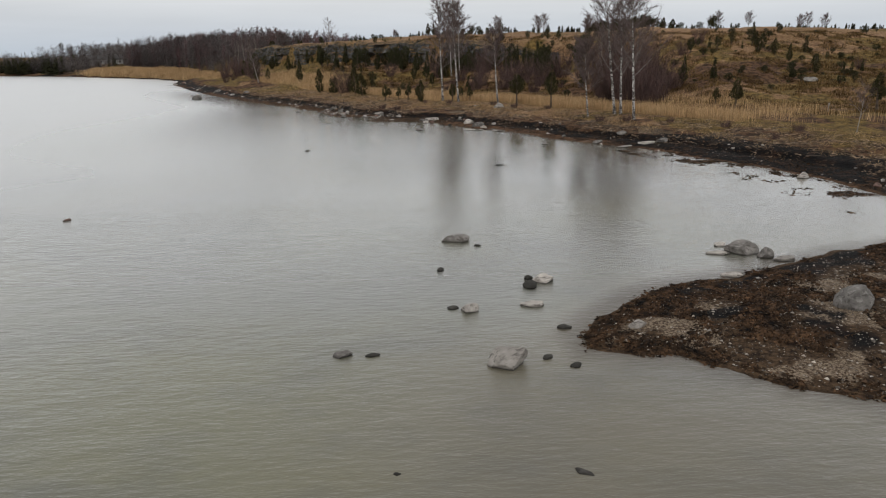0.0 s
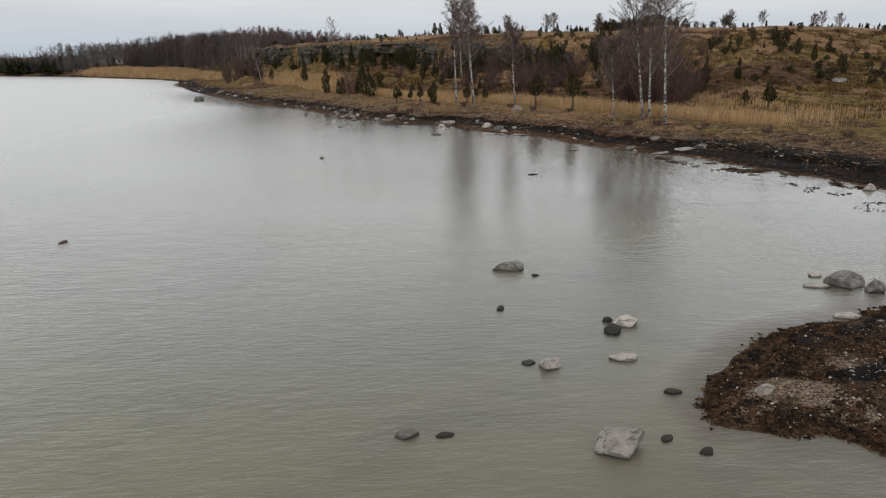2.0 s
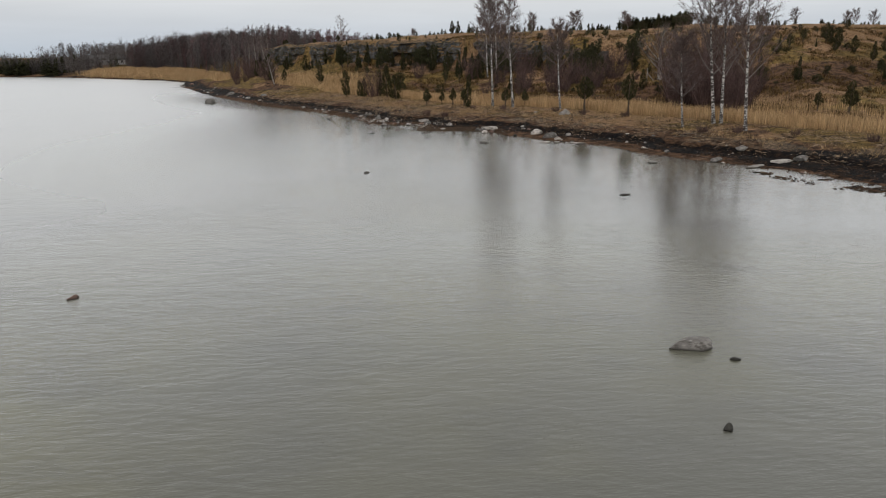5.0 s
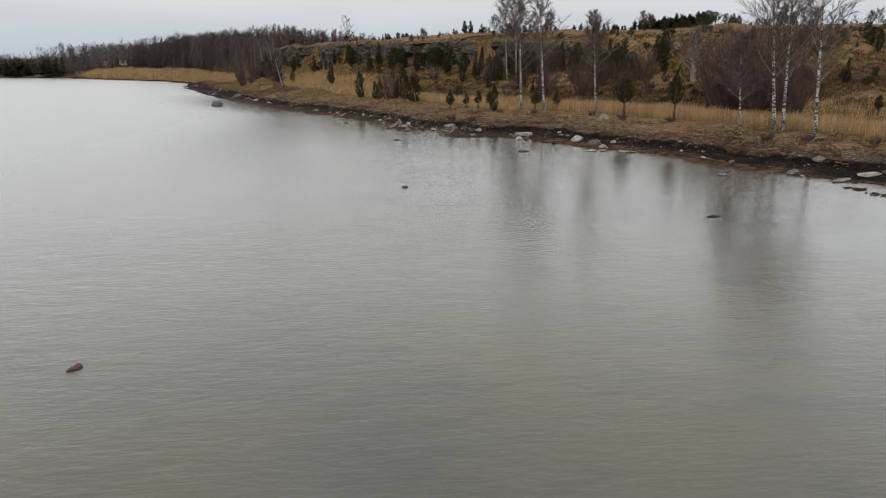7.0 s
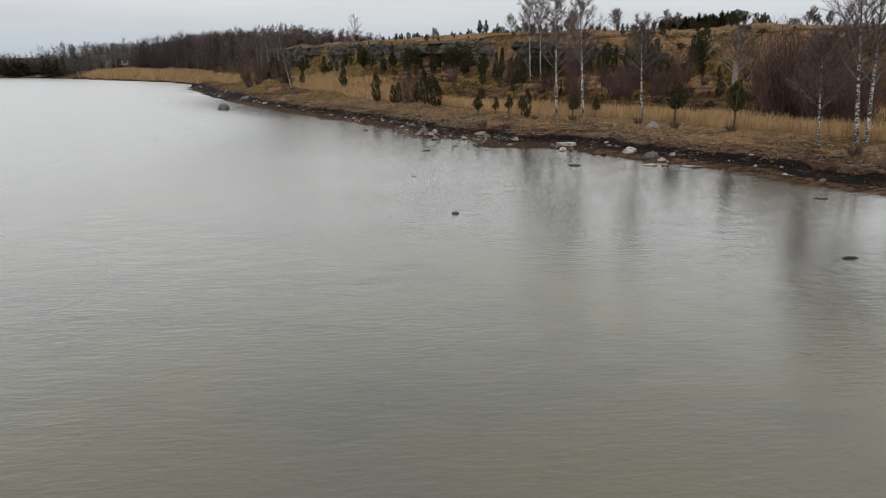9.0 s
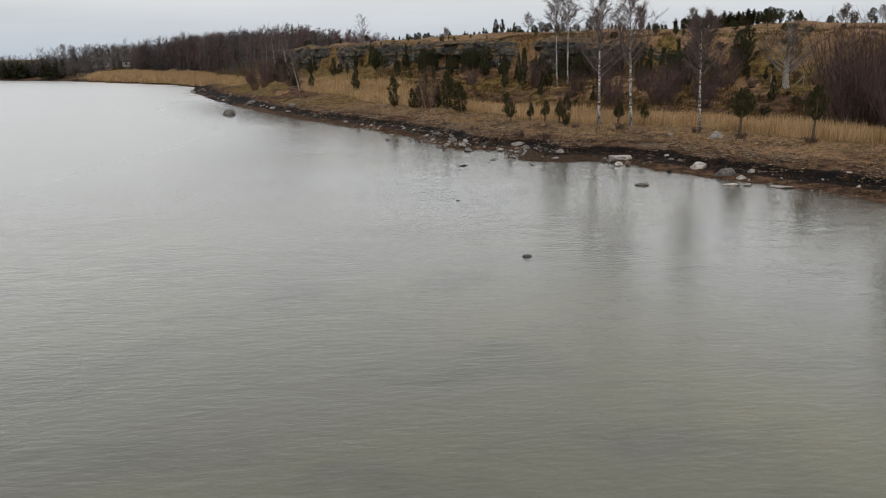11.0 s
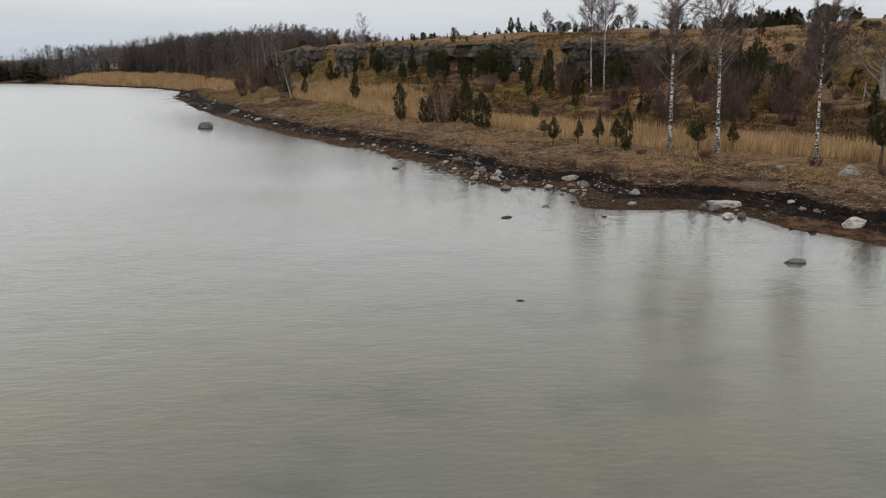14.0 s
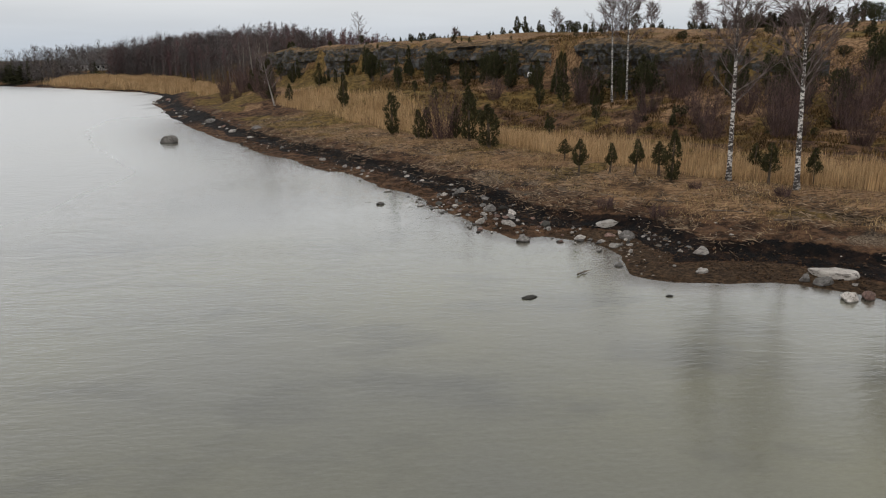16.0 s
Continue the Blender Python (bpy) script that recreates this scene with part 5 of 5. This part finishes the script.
blades("reed_bed", x, y, (0.9 + 3.6 * fbm(x, y, 16, 4, 75)) * (1 - 0.4 * smooth(x, -98, -78)) * r.uniform(0.7, 1.1, len(x)), 0.045, 0.06, REED, "broad bed of tall dry reeds at the water", "reeds", 72)
x, y, r = scatter(520000, (-32, 26), (66, 165), 81)
d = shore_distance(x, y)
keep = r.rand(len(x)) < smooth(d, 4.8, 8) * smooth(d, 19, 16) * smooth(fbm(x, y, 1.5, 4, 83), 0.40, 0.60) * 0.9
x, y = x[keep], y[keep]
blades("bank_grass", x, y, 0.12 + 0.30 * r.rand(len(x)) ** 2, 0.018, 0.75, GRASS, "short matted dry grass on the bank", "grass", 82)
x, y, r = scatter(900000, (-40, 60), (125, 185), 91)
d, (c, _) = shore_distance(x, y), cliff_distance(x, y)
keep = r.rand(len(x)) < smooth(d, 27, 33) * smooth(c, 22, 6) * smooth(fbm(x, y, 2.2, 4, 93), 0.44, 0.62) * 0.75
x, y = x[keep], y[keep]
blades("hillside_tufts", x, y, 0.15 + 0.5 * r.rand(len(x)) ** 2, 0.04, 0.5, HEATH, "olive-brown heath and grass tufts on the hillside", "grass", 92)

# seaweed clods heaped along the wrack line and over the spit
r = np.random.RandomState(95)
x, y = np.concatenate([r.uniform(14, 36, 90000), r.uniform(-30, 46, 230000)]), np.concatenate([r.uniform(-10, 9, 90000), r.uniform(16, 150, 230000)])
d = shore_distance(x, y)
near = y < 12
clod = np.where(near, smooth(d, -0.3, 0.2) * smooth(fbm(x, y, 1.6, 3, 96), 0.44, 0.62) * smooth(d, 8, 5), smooth(d, -0.2, 0.6) * smooth(d, 5.6, 4.4) * smooth(fbm(x, y, 1.8, 3, 97), 0.36, 0.56))
keep = r.rand(len(x)) < clod
x, y = x[keep], y[keep]
z, n = height(x, y), len(x)
size = r.uniform(0.03, 0.10, n)[:, None]
corner = [np.stack([x, y, z], 1) + r.normal(0, 1, (n, 3)) * size * [1, 1, 0.35] for _ in range(3)]
peak = np.stack([x, y, z + 0.02 + size[:, 0] * 0.7], 1)
verts = np.stack([*corner, peak], 1).reshape(-1, 3)
s = 4 * np.arange(n)[:, None]
tris = np.concatenate([s + [0, 1, 3], s + [1, 2, 3], s + [2, 0, 3]], 1).reshape(-1, 3)
tagged(from_arrays("seaweed_wrack", verts, tris, WEED), "dark brown seaweed heaped along the waterline", "seaweed", kind="stuff")

# floating rags of weed in the shallow inlet
r = np.random.RandomState(98)
x, y = r.uniform(30, 43, 60000), r.uniform(14, 50, 60000)
d = shore_distance(x, y)
keep = r.rand(len(x)) < smooth(d, -7, -1) * (d < 0.3) * 0.4 * smooth(fbm(x, y, 1.6, 4, 99), 0.58, 0.72)
x, y = x[keep], y[keep]
n, size = len(x), r.uniform(0.04, 0.13, (len(x), 1))
verts = np.stack([np.stack([x, y, 0 * x + 0.012], 1) + r.normal(0, 1, (n, 3)) * size * [1.4, 1.4, 0.1] for _ in range(3)] + [np.stack([x, y, 0.03 + size[:, 0] * 0.4], 1)], 1).reshape(-1, 3)
s = 4 * np.arange(n)[:, None]
tagged(from_arrays("floating_weed", verts, np.concatenate([s + [0, 1, 3], s + [1, 2, 3], s + [2, 0, 3]], 1).reshape(-1, 3), WEED), "dark rags of weed in the shallow inlet", "seaweed", kind="stuff")

# pebbles and shell grit on the spit and along the beach
r = np.random.RandomState(101)
x, y = np.concatenate([r.uniform(15, 36, 15000), r.uniform(-30, 46, 26000)]), np.concatenate([r.uniform(-10, 8, 15000), r.uniform(16, 150, 26000)])
d = shore_distance(x, y)
keep = r.rand(len(x)) < np.where(y < 12, 0.75 * smooth(d, 0.1, 0.5) * smooth(0.36 * x - 0.93 * y, 4.5, 8.0), smooth(d, -0.3, 0.3) * smooth(d, 9, 5) * smooth(fbm(x, y, 3, 3, 102), 0.42, 0.6))
x, y = x[keep], y[keep]
z, n = height(x, y), len(x)
size = np.minimum(0.14, 0.018 + r.exponential(0.022, n))[:, None] * np.where(y < 12, 0.62, 1.3)[:, None]
ring = np.array([(1, 0, 0), (0.3, 0.9, 0.1), (-0.8, 0.5, 0), (-0.7, -0.6, 0.1), (0.4, -0.9, 0), (0.1, 0, 0.75)])
verts = (np.stack([x, y, z + 0.01], 1)[:, None] + ring[None] * size[:, None] * r.uniform(0.7, 1.3, (n, 6, 1))).reshape(-1, 3)
s = 6 * np.arange(n)[:, None]
tris = np.concatenate([s + [k, (k + 1) % 5, 5] for k in range(5)], 1).reshape(-1, 3)
tagged(from_arrays("beach_pebbles", verts, tris, PEBBLE), "scattered pale pebbles and shell grit", "pebbles", kind="stuff")

# twigs, bark and washed-up litter strewn over the bank
r = np.random.RandomState(111)
x, y = r.uniform(-32, 66, 260000), r.uniform(18, 165, 260000)
d = shore_distance(x, y)
keep = r.rand(len(x)) < smooth(d, 3.2, 5) * smooth(d, 17, 11) * smooth(fbm(x, y, 2.4, 4, 112), 0.40, 0.58) * 0.85
x, y = x[keep], y[keep]
n, a = len(x), r.uniform(0, np.pi, len(x))
long = np.minimum(0.9, 0.10 + r.exponential(0.16, n))
way = np.stack([np.cos(a) * long, np.sin(a) * long, r.uniform(-0.05, 0.22, n) * long], 1)
side = np.stack([-np.sin(a), np.cos(a), 0 * a], 1) * r.uniform(0.012, 0.035, n)[:, None]
low = np.stack([x, y, height(x, y) + 0.02], 1)
verts = np.stack([low - way - side, low - way + side, low + way, low + [0, 0, 0.05]], 1).reshape(-1, 3)
s = 4 * np.arange(n)[:, None]
tagged(from_arrays("bank_litter", verts, np.concatenate([s + [0, 1, 3], s + [1, 2, 3], s + [2, 0, 3]], 1).reshape(-1, 3), LITTER), "twigs and washed-up plant litter strewn on the bank", "litter", kind="stuff")
